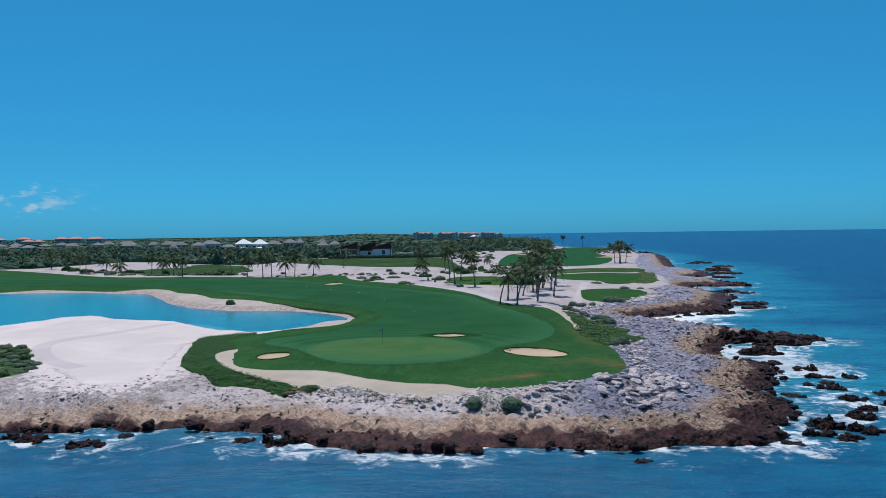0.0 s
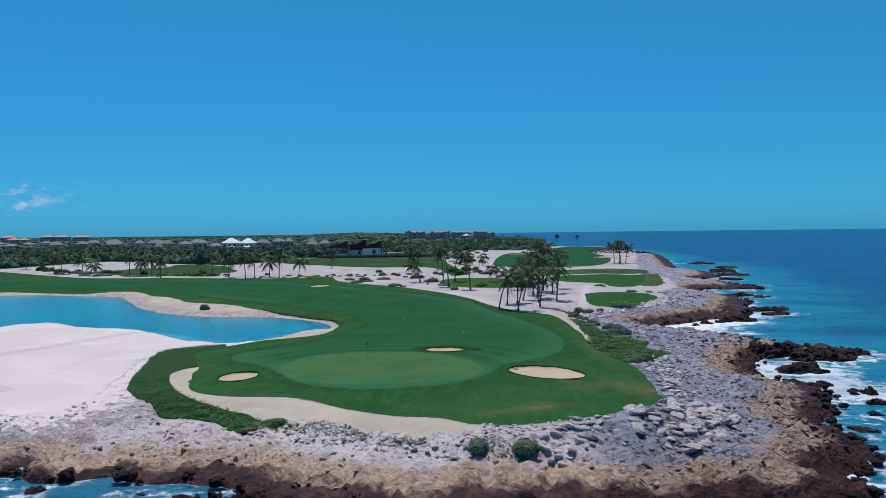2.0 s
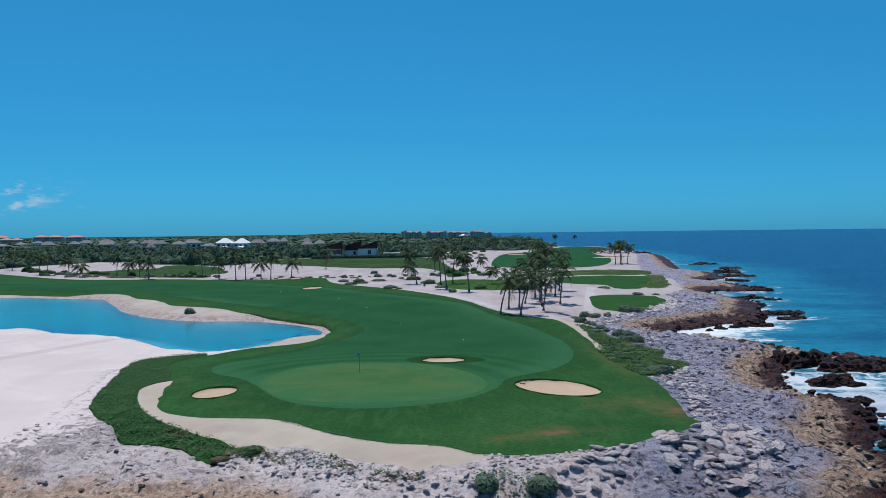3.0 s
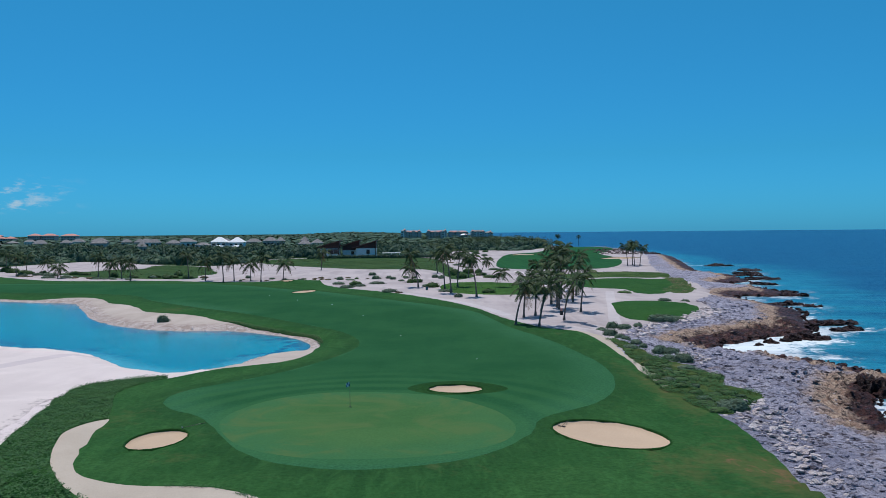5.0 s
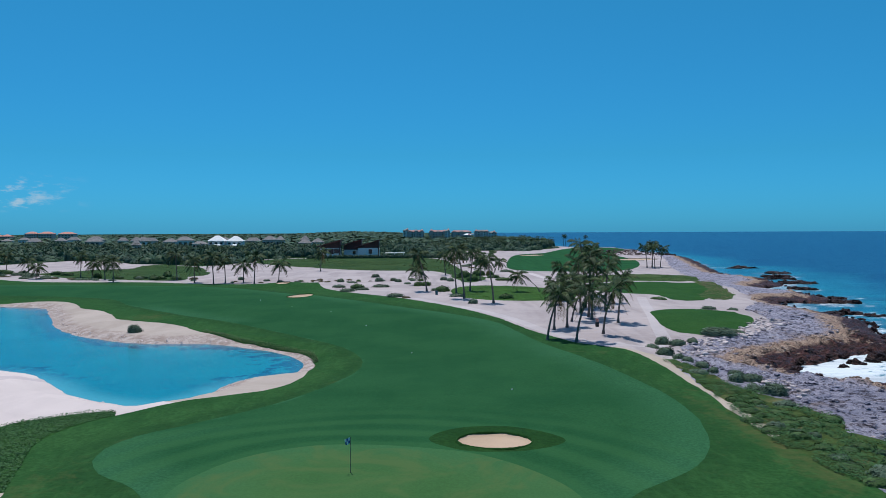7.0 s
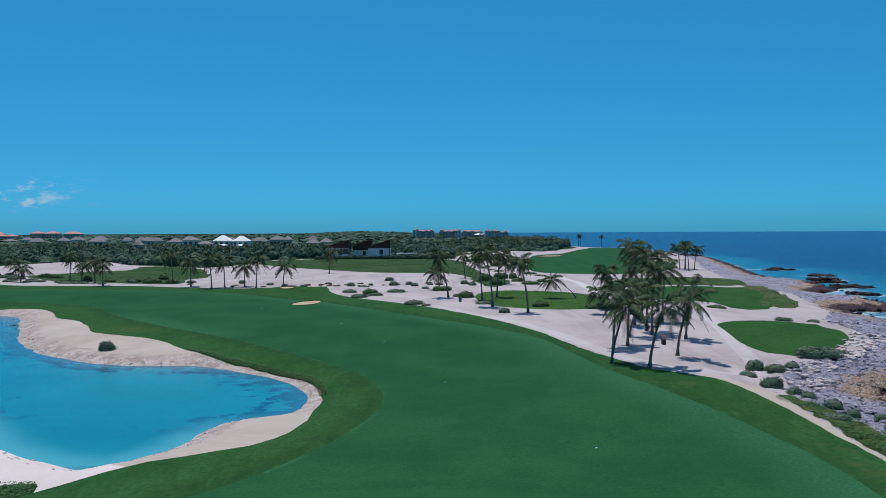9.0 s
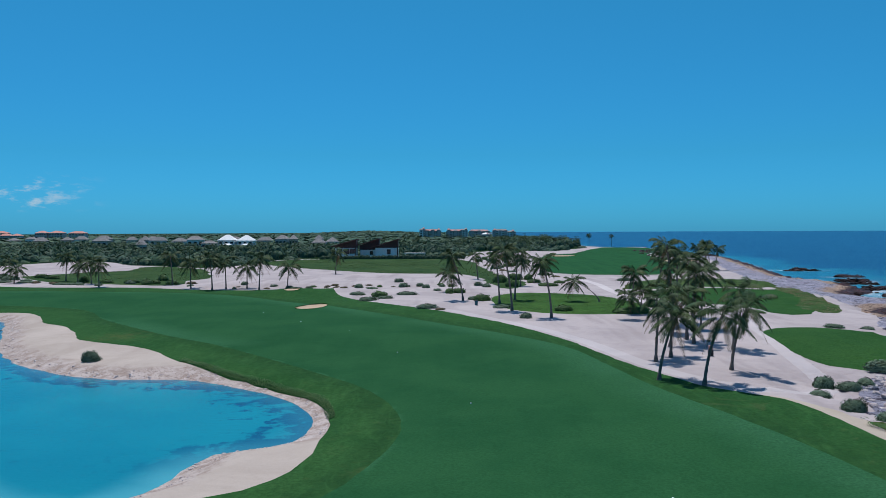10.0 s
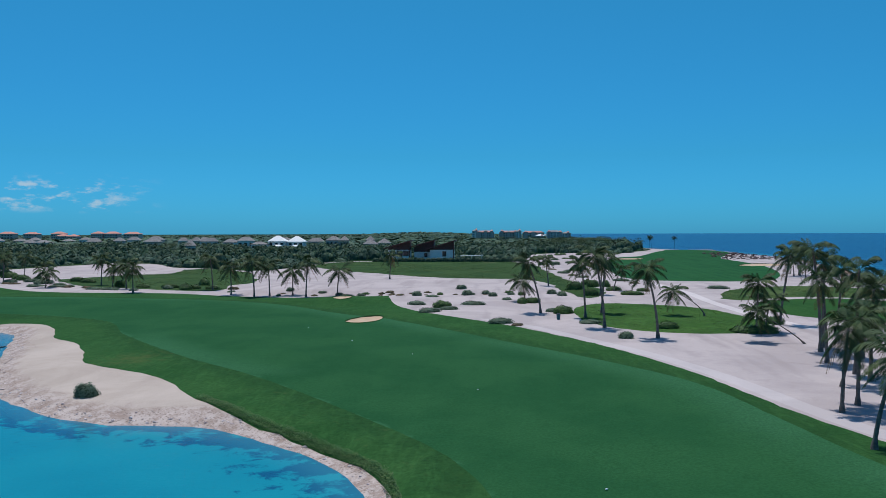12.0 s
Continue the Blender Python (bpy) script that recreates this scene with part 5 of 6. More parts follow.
leaf_carpet("meadow_tufts", loop(MEADOW_WEST, 4, 2.0, 33), 0.8, 0.18, 0.3, M["tuft"], 134, "scrubby tufts and low bushes behind palms", "plants", sparse=0.05)

edge_strip = band(TURF[4:14], 0.5)
leaf_carpet("turf_edge_tufts", edge_strip, 0.11, 0.06, 0.09, M["creeper_leaf"], 139, "ragged grass tufts along the edge of turf", "grass")
bank_strip = loop([(-39.6, 193.2), (-31.2, 185), (-25.2, 179), (-20.2, 172.8), (-18.1, 166), (-17.5, 166.2), (-19.5, 173.3), (-24.5, 179.7), (-30.5, 185.7), (-39, 194)], 1)
leaf_carpet("bank_grass", bank_strip, 0.065, 0.055, 0.34, M["bush_dark"], 135, "long dark grass hanging over the lagoon bank", "grass", sparse=-0.6)
for i, q in enumerate([[(1.7, 75.1), (2.4, 77.6), (4.2, 77), (6.8, 75.3), (6.4, 73.9), (3.5, 74.1)], [(12.4, 77.4), (14.3, 80), (14.6, 78), (13.9, 76.7)], [(-25.6, 89.2), (-26, 92), (-22.9, 91.4), (-20.2, 88.9), (-19.8, 86.6), (-23.1, 87.5)]]):
    leaf_carpet("weeds", loop(q, 0.5), 0.2, 0.1, 0.2, M["creeper_leaf"], 136 + i, "patch of green weeds among pale stones", "plants")

for i, (mat, gap) in enumerate(((M["bush_dry"], 0.15), (M["creeper_leaf"], 0.24))):
    leaf_carpet("dry_grass", loop([(-22, 91), (-19.3, 89.2), (-14.9, 85.6), (-11.5, 84), (-7.1, 81.6), (-3, 78.6), (-1.1, 77.8), (-2.9, 77), (-8.9, 80.8), (-13.3, 83.2), (-16.2, 83.4), (-20.5, 87.2)], 0.8, 0.5, 65), gap, 0.11, 0.2, mat, 160 + i,
                "wispy dry grass between sand path and stones", "grass")
# ---- rocks ----
def rock_mesh(name, seed, levels, rough, mat, flat=0.7, worn=False):
    bm = bmesh.new()
    bmesh.ops.create_icosphere(bm, subdivisions=levels, radius=1)
    off = Vector((seed * 7.3, seed * 3.1, seed * 1.7))
    r = np.random.default_rng(seed)
    joints = [(Vector(r.normal(size=3)).normalized(), r.uniform(0.5, 0.85)) for _ in range(8)] + [(Vector((0, 0, 1)), 0.62)]
    for v in bm.verts:
        d = v.co.normalized()
        k = 1 + 0.45 * noise.noise(d * 1.1 + off) + rough * noise.noise(d * 2.7 + off) + rough * 0.6 * noise.noise(d * 6 + off) * (levels > 2)
        k -= 0.22 * max(0, noise.noise(d * 1.7 - off))
        if worn:  # broken along flat joint faces, then weathered
            k = min([k] + [reach / max(0.15, n.dot(d)) for n, reach in joints]) + 0.07 * noise.noise(d * 5 + off) + 0.05 * noise.noise(d * 11 - off)
        v.co = Vector((d.x * k, d.y * k, d.z * k * flat))
    me = bpy.data.meshes.new(name)
    bm.to_mesh(me)
    bm.free()
    me.materials.append(mat)
    return me


BOULDERS = [rock_mesh("boulder", i + 1, 3, 0.26, M["boulder"], 0.72, True) for i in range(8)]
CRAGS = [rock_mesh("sea_rock", i + 11, 4, 0.42, M["sea_rock"], 0.55) for i in range(6)]


def spread(poly, gap, seed, chance=1.0):
    r = np.random.default_rng(seed)
    lo, hi = poly.min(0), poly.max(0)
    p = scatter(lo[0], hi[0], lo[1], hi[1], gap, seed)
    p = p[within(poly, p) & ~within(turf, p) & ~within(creeper_edge, p)]
    return p[r.random(len(p)) < chance]


BANKS = [  # outline, spacing, least and greatest radius
    ([(11.5, 82.3), (14.8, 84.2), (19, 86.8), (22.2, 90.2), (25, 89.1), (24.6, 83.6), (21.2, 78.2), (18.2, 74.2), (17, 75.4), (14.1, 77.6), (14.6, 80.9)], 0.92, 0.28, 0.66),
    ([(7, 75.3), (8.2, 77.6), (11.1, 80.7), (13.3, 78.6), (11.4, 75.7), (8.8, 72.9), (7, 72.2)], 0.9, 0.26, 0.56),
    ([(3.1, 79.8), (10.3, 79.8), (11.1, 80.2), (8.2, 77.6), (4.2, 77.4)], 0.55, 0.12, 0.30),
    ([(-15.8, 83.7), (-11.3, 83.3), (-4.9, 79.4), (0, 76.9), (3, 77), (3, 75.4), (0.1, 74.6), (-5.6, 76.6), (-10.8, 80.6), (-14.8, 81.5)], 0.55, 0.09, 0.27),
    ([(25.4, 116), (29.1, 117.7), (27.3, 107.5), (24.6, 98.2), (23, 91.7), (21.3, 91.8), (22.8, 102.1), (23.4, 111)], 0.72, 0.14, 0.40),
    ([(26.9, 166.5), (30.4, 164.2), (34, 170), (37, 175.5), (42.6, 181), (49.5, 190), (53.7, 196.8), (51.4, 200.8), (46, 193), (42.6, 187), (37, 180), (34.2, 178.5)], 1.15, 0.25, 0.6),
    ([(28.4, 137.8), (31.9, 140), (32.8, 146.6), (30.6, 148.5), (29.6, 145.3)], 1.3, 0.2, 0.55),
]
bank = tagged(new("rock_bank"), "bank of tumbled pale limestone boulders below the turf", "boulders")
bank.location = (12, 78, 0)
rest_v, rest_f = [], []
budget = 290
places = []
for i, (q, gap, lo, hi) in enumerate(BANKS):
    for p in spread(loop(q, 1.0), gap, 140 + i, 0.9):
        places.append((p[0], p[1], rng.uniform(lo, hi) * (1.0 if rng.random() < 0.92 else 1.35)))
zs = height(np.array([(x, y) for x, y, _ in places]))
order = sorted(range(len(places)), key=lambda i: -places[i][2] / (1 + max(0, places[i][1] - 95) * 0.05))
base_me = [(np.array([tuple(v.co) for v in me.vertices]), np.array([tuple(p.vertices) for p in me.polygons])) for me in BOULDERS]


def joined(spots, name, mat, label, parent=None, source=None):
    vs, fs, n = [], [], 0
    for x, y, z, r in spots:
        bv, bf = (source or base_me)[int(rng.integers(len(source or base_me)))]
        m = np.array((pose(0, 0, 0, rng.uniform(-20, 20), rng.uniform(-20, 20), rng.uniform(0, 360))).to_3x3())
        vs.append(bv @ m.T * r * (rng.uniform(0.8, 1.2), rng.uniform(0.8, 1.2), rng.uniform(0.5, 0.9)) + (x, y, z))
        fs.append(bf + n)
        n += len(bv)
    me = mesh_of(name, np.concatenate(vs), np.concatenate(fs), [mat])
    ob = new(name, me)
    return tagged(ob, label, "rocks", kind="stuff")


for i in order[:budget]:
    x, y, r = places[i]
    part("boulder", BOULDERS[int(rng.integers(8))], bank,
         m=Matrix.Translation((x - 12, y - 78, zs[i] + 0.16 * r)) @ pose(0, 0, 0, rng.uniform(-25, 25), rng.uniform(-25, 25), rng.uniform(0, 360)) @ Matrix.Diagonal((r * rng.uniform(0.9, 1.35), r * rng.uniform(0.8, 1.1), r * rng.uniform(0.5, 0.8), 1)))
joined([(*places[i][:2], zs[i] + 0.1 * places[i][2], places[i][2]) for i in order[budget:]], "loose_stones", M["boulder"], "loose pale stones scattered along the bank")
# rubble strewn over the shelf
p = np.concatenate([scatter(-48, 40, 70, 125, 2.6, 150), scatter(24, 60, 110, 215, 3.0, 151)])
d = signed(land, p)
p = p[(d > 3) & ~within(turf, p) & ~within(loop(CART_PATH, 2), p) & ~within(loop(BEACH, 2), p) & ~within(creeper_edge, p) & ~within(thick, p) & within(rock_loop, p) & (rng.random(len(p)) < 0.8)]
z = height(p)
small = [rock_mesh("stone", 30 + i, 1, 0.3, M["boulder"]) for i in range(4)]
small_me = [(np.array([tuple(v.co) for v in me.vertices]), np.array([tuple(q.vertices) for q in me.polygons])) for me in small]
joined([(x, y, zz + 0.03, 0.07 + 0.22 * rng.random() ** 3) for (x, y), zz in zip(p, z)], "rubble", M["boulder"], "pale rubble strewn over the limestone shelf", source=small_me)

# jagged knobs of the eroded shelf itself
p = np.concatenate([scatter(22, 62, 84, 216, 0.85, 152), scatter(-50, 40, 66, 96, 0.75, 153)])
d = signed(land, p)
p = p[(d > 1.5) & ~within(turf, p) & ~within(cart_path, p) & ~within(rounded(loop(BEACH, 0.7, 2.0, 31), 4), p) & ~within(creeper_edge, p) & ~within(thick, p) & within(rock_loop, p)]
p = p[fbm(p[:, 0] / 3.5, p[:, 1] / 3.5, 3, 154) + rng.normal(size=len(p)) * 0.15 > -0.02]
d, z = signed(land, p), height(p)
knob_me = [(np.array([tuple(v.co) for v in me.vertices]), np.array([tuple(q.vertices) for q in me.polygons])) for me in [rock_mesh("knob", 70 + i, 2, 0.5, M["rock_shelf"], 0.55) for i in range(5)]]
size = (0.10 + 0.34 * rng.random(len(p)) ** 2) * np.where(p[:, 0] > 20, 1.0, 0.6)
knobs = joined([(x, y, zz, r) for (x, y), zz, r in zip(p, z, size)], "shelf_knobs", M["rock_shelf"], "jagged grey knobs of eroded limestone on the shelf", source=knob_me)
per = len(knobs.data.vertices) // len(p)
attribute(knobs.data, "shore", np.repeat(d, per))
attribute(knobs.data, "sandy", np.zeros(len(p) * per))
attribute(knobs.data, "bleach", np.repeat(step(22, 2, p[:, 0]) * step(110, 84, p[:, 1]) + step(-18, -30, p[:, 0]), per))
attribute(knobs.data, "dry", np.repeat(1.6 * step(-14, -28, p[:, 0]), per))

for x, y, r, h in SPOTS:
    for j in range(2 if r < 1.3 else 5 if r < 3 else 8):
        k = r * (rng.uniform(0.28, 0.5) if j or r >= 1.3 else 0.8)
        ox, oy = (0, 0) if j == 0 else (rng.uniform(-1, 1) * r * 0.75, rng.uniform(-1, 1) * r * 0.6)
        ob = new("sea_rock", CRAGS[int(rng.integers(6))])
        ob.matrix_world = pose(x + ox, y + oy, SEA - 0.1, rng.uniform(-10, 10), rng.uniform(-10, 10), rng.uniform(0, 360)) @ Matrix.Diagonal((k * rng.uniform(0.9, 1.3), k * rng.uniform(0.7, 1.0), h * rng.uniform(0.55, 1.1), 1))
        tagged(ob, "jagged dark brown reef rock washed by surf", "rock", "reef rocks")
# craggy rim of the shelf
rim_pts = loop(SHORE_NEAR[2:], 1.7, 0.9, 3, closed=False)
rim_pts = np.concatenate([rim_pts, loop(SHORE_BAY[:24], 2.6, 1.2, 5, closed=False)])
rim_spots = [(x + rng.uniform(-0.8, 0.8), y + rng.uniform(-0.6, 0.9), SEA + 0.15 + rng.uniform(0, 0.5), rng.uniform(0.2, 0.6)) for x, y in rim_pts for _ in range(2) if rng.random() < 0.75]
crag_small = [rock_mesh("crag", 50 + i, 3, 0.42, M["sea_rock"], 0.8) for i in range(5)]
crag_me = [(np.array([tuple(v.co) for v in me.vertices]), np.array([tuple(q.vertices) for q in me.polygons])) for me in crag_small]
joined(rim_spots, "shore_crags", M["sea_rock"], "jagged dark crags along the waterline", source=crag_me)

# ---- woodland ----
def quads_cloud(count, seed, leaf):
    v, f, _ = lumps(count, seed, 0.85, leaf, core=True)
    tris = [q for q in f]
    return np.array(v), np.array(tris)


TREE_NEAR = [quads_cloud(80, 200 + i, 0.21) for i in range(5)]
TREE_FAR = [quads_cloud(22, 210 + i, 0.30) for i in range(4)]


def wood(name, spots, kinds, label):
    vs, fs, n = [], [], 0
    for x, y, z, r, h in spots:
        bv, bf = kinds[int(rng.integers(len(kinds)))]
        a = rng.uniform(0, 2 * math.pi)
        c, s = math.cos(a), math.sin(a)
        v = np.column_stack([bv[:, 0] * c - bv[:, 1] * s, bv[:, 0] * s + bv[:, 1] * c, bv[:, 2]]) * (r, r, h)
        vs.append(v + (x, y, z))
        fs.append(bf + n)
        n += len(bv)
    return tagged(new(name, mesh_of(name, np.concatenate(vs), np.concatenate(fs), [M["canopy"]])), label, "trees", kind="stuff")


HOUSE_GAPS = [(-176, 752, 20), (-49, 515, 24), (-49, 508, 24), (-25, 512, 14), (-70, 508, 12), (-240, 850, 12), (-290, 900, 12), (-332, 950, 12), (-117, 790, 14), (-113, 571, 18), (-150, 620, 17), (-228, 706, 20), (-20, 1290, 36), (25, 1290, 40), (75, 1290, 36)]


def clear(p):
    ok = np.ones(len(p), bool)
    for x, y, r in HOUSE_GAPS:
        ok &= np.hypot(p[:, 0] - x, (p[:, 1] - y) * 0.6) > r
    return ok


p = scatter(-620, 110, 415, 900, 6.5, 220)
p = p[within(woods_loop, p) & (p[:, 0] > -60 - 0.68 * p[:, 1]) & clear(p)]
open_ground = fbm(p[:, 0] / 45, p[:, 1] / 60, 3, 221) > 0.20
p = p[~open_ground | (rng.random(len(p)) < 0.15)]
z = height(p)
tall = 2.4 + 4.0 * np.clip(fbm(p[:, 0] / 30, p[:, 1] / 30, 3, 222) + 0.5, 0, 1.2)
wood("woodland_near", [(x, y, zz - 0.4 * h * rng.random(), 2.6 + 2.4 * rng.random(), h * rng.uniform(0.7, 1.5)) for (x, y), zz, h in zip(p, z, tall)], TREE_NEAR, "dense low coastal woodland of mixed dark greens")
p = scatter(-1700, 135, 900, 2700, 21, 223)
p = p[within(woods_loop, p) & (p[:, 0] > -60 - 0.68 * p[:, 1]) & clear(p)]
z = height(p)
wood("woodland_far", [(x, y, zz - 1, 11 + 8 * rng.random(), 4.5 + 4.5 * rng.random()) for (x, y), zz in zip(p, z)], TREE_FAR, "distant dark green woodland reaching the horizon")
# palms that stand above the woodland
pal_v, pal_f = [], []
fr = [(np.array([tuple(v.co) for v in me.vertices]), [tuple(q.vertices) for q in me.polygons]) for me in (frond_mesh("f", 3.0, 0.8, 0.9, 0.5, 60, 7), frond_mesh("f", 3.0, 0.2, 0.9, -0.5, 61, 7))]
p = np.concatenate([scatter(-420, 70, 425, 700, 26, 230), scatter(-60, 128, 640, 1250, 30, 231), scatter(10, 60, 540, 720, 18, 232), scatter(40, 125, 680, 960, 13, 233)])
p = p[within(woods_loop, p) & (rng.random(len(p)) < 0.8) & clear(p)]
z = height(p)
n = 0
for (x, y), zz in zip(p, z):
    h = rng.uniform(5, 8.5)
    k, ring = 5, []
    tv = np.array([(0.12 * math.cos(a), 0.12 * math.sin(a), b) for b in (0, h) for a in (0, 2.1, 4.2)]) + (x, y, zz)
    pal_v.append(tv)
    pal_f += [tuple(i + n for i in q) for q in ((0, 1, 4, 3), (1, 2, 5, 4), (2, 0, 3, 5))]
    n += 6
    for i in range(11):
        bv, bf = fr[i % 2]
        a = i * 2.4 + rng.uniform(-0.3, 0.3)
        c, s = math.cos(a), math.sin(a)
        sc = rng.uniform(0.9, 1.25)
        v = np.column_stack([bv[:, 0] * c - bv[:, 1] * s, bv[:, 0] * s + bv[:, 1] * c, bv[:, 2]]) * sc + (x, y, zz + h)
        pal_v.append(v)
        pal_f += [tuple(j + n for j in q) for q in bf]
        n += len(bv)
tagged(new("woodland_palms", mesh_of("woodland_palms", np.concatenate(pal_v), pal_f, [M["frond"]])), "coconut palms rising above the coastal woodland", "trees", kind="stuff")

# ---- buildings ----
def box(w, d, h, x=0, y=0, z=0):
    vs = [(x + sx * w / 2, y + sy * d / 2, z + sz * h) for sz in (0, 1) for sx, sy in ((-1, -1), (1, -1), (1, 1), (-1, 1))]
    return vs, [(3, 2, 1, 0), (4, 5, 6, 7), (0, 1, 5, 4), (1, 2, 6, 5), (2, 3, 7, 6), (3, 0, 4, 7)]


def hip(w, d, h, z, eave=0.6, ridge=0.35):
    w, d, t = w / 2 + eave, d / 2 + eave, 0.25
    r = max(0.0, w - d) + ridge
    vs = [(-w, -d, z), (w, -d, z), (w, d, z), (-w, d, z), (-w, -d, z + t), (w, -d, z + t), (w, d, z + t), (-w, d, z + t), (-r, 0, z + h), (r, 0, z + h)]
    return vs, [(3, 2, 1, 0), (0, 1, 5, 4), (1, 2, 6, 5), (2, 3, 7, 6), (3, 0, 4, 7), (4, 5, 9, 8), (5, 6, 9), (6, 7, 8, 9), (7, 4, 8)]


def window(parent, x, y, z, w, h):
    win = part("window", mesh_of("window", *box(w, 0.12, h, x, y, z), [M["glass"]]), parent)
    for nm, b in (("window_frame", box(w + 0.3, 0.2, 0.15, x, y, z + h)), ("window_sill", box(w + 0.3, 0.3, 0.15, x, y - 0.05, z - 0.15))):
        part(nm, mesh_of(nm, *b, [M["white_wall"]]), win)


def house(x, y, z, w, d, h, wall, roof, rise, storeys=2, bays=4, yaw=0, label="", name="house", wing=True):
    root = tagged(new(name), label, "house", "houses in the woodland")
    root.matrix_world = pose(x, y, z, 0, 0, yaw)
    part("wall", mesh_of("wall", *box(w, d, h, 0, 0, -3), [M[wall]]), root)
    part("roof", mesh_of("roof", *hip(w, d, rise, h - 3), [M[roof]]), root)
    sh = (h - 0.4) / storeys
    for s in range(storeys):
        for b in range(bays):
            window(root, -w / 2 + w * (b + 0.5) / bays, -d / 2 - 0.02, -3 + s * sh + 0.9 + (0.8 if s == 0 else 0), w / bays * 0.55, sh * 0.5)
    if wing:
        part("porch_roof", mesh_of("porch_roof", *[np.array(hip(w * 0.5, 4, 1.4, 0)[0]) + (w * 0.1, -d / 2 - 1.6, h * 0.42 - 3), hip(w * 0.5, 4, 1.4, 0)[1]], [M[roof]]), root)
    return root


# boulders at the far end of the fairway
far_spots = [(x, y, ground_z(x, y), rng.uniform(0.6, 1.6)) for x, y in scatter(100, 138, 530, 640, 5.0, 240) if x > 96 + 0.16 * (y - 520)]
joined(far_spots, "far_boulders", M["sea_rock"], "heaped dark boulders beside the distant fairway")

# two white-roofed villas
for x, w in ((-184.5, 13), (-169.3, 12.5)):
    house(x, 760, ground_z(x, 760) + 3.0, w, 11, 6.6 if x < -180 else 6.2, "white_wall", "white_roof", 4.6, 2, 3, label="white two-storey villa with steep white hipped roof", name="villa")
house(-196, 748, ground_z(-196, 748) + 3, 11, 8, 4.4, "white_wall", "grey_roof", 2.4, 1, 3, label="low villa with grey hipped roof")

# red-roofed apartment blocks on the western skyline
for x, y, w, h in ((-801, 1400, 25, 12.5), (-840, 1410, 24, 11.5), (-760, 1400, 22, 12.0), (-718, 1405, 20, 12.5), (-692, 1370, 17, 8.6), (-676, 1372, 14, 8.2), (-650, 1400, 18, 12.2), (-628, 1404, 22, 12.0), (-593, 1400, 25, 11.6), (-890, 1430, 26, 11)):
    house(x, y, ground_z(x, y) + 3, w, 15, h, "cream_wall", "red_roof", 3.6, 3, 5, label="cream apartment block with terracotta hipped roof", name="apartment_block", wing=False)
# resort blocks on the central skyline
for x, y, w, h, roof in ((-42, 1302, 9, 13.4, "grey_roof"), (-27, 1300, 24, 11.6, "pink_roof"), (6, 1310, 27, 11.4, "pink_roof"), (20, 1300, 8, 12.4, "grey_roof"), (41, 1300, 30, 10.8, "pink_roof"), (72, 1312, 22, 11.4, "grey_roof"), (89, 1320, 14, 9.4, "grey_roof"), (48, 1250, 11, 6.4, "white_roof")):
    root = house(x, y, ground_z(x, y) + 4, w, 14, h, "white_wall" if roof == "grey_roof" else "cream_wall", roof, 2.6, 4, max(2, int(w / 4)), label="weathered four-storey resort block with hipped roofs", name="resort_block", wing=False)
    for k in ((-0.36, 0.0, 0.36) if w > 20 else (0.2,)):
        e = rng.uniform(-0.6, 1.2)
        part("gable_roof", mesh_of("gable_roof", *[np.array(hip(w * 0.16, 6, 2.4, h - 2.4 + e)[0]) + (w * k, -5.0, 0), hip(w * 0.16, 6, 2.4, 0)[1]], [M["grey_roof" if k == 0 else "pink_roof"]]), root)
        part("bay", mesh_of("bay", *box(w * 0.16, 6, h + 0.6 + e, w * k, -5.0, -3), [M["cream_wall"]]), root)
# grey thatched bungalows
for x, y, w, yaw in ((-238, 850, 18, 10), (-262, 880, 13, -20), (-290, 900, 15, 15), (-312, 925, 14, 0), (-335, 950, 16, 25), (-360, 940, 14, -10), (-392, 960, 15, 5), (-420, 930, 14, 30), (-455, 980, 16, 0), (-221, 905, 13, 12),
                     (-205, 860, 12, -15), (-117, 800, 15, 5), (-104, 790, 10, 20), (-500, 960, 16, 10), (-540, 1000, 16, -8), (-575, 1010, 17, 6), (-470, 900, 13, -20), (-280, 985, 14, 4), (-345, 1040, 15, 8), (-410, 1060, 16, -6), (-210, 640, 9, 15), (-150, 860, 13, 8), (-165, 885, 12, -12), (-128, 872, 11, 16), (-186, 905, 13, 4), (-330, 862, 14, -6), (-372, 884, 14, 12), (-445, 880, 15, -14), (-520, 905, 15, 6), (-490, 1010, 16, 0), (-560, 930, 15, 18)):
    house(x, y, ground_z(x, y) + 3, w * rng.uniform(0.6, 1.15), rng.uniform(7, 10), rng.uniform(3.8, 6.4), "white_wall" if int(abs(x)) % 3 else "cream_wall", "grey_roof", rng.uniform(2.4, 4.4), 1, 3, yaw, label="bungalow with steep weathered grey thatched roof", name="bungalow", wing=False)


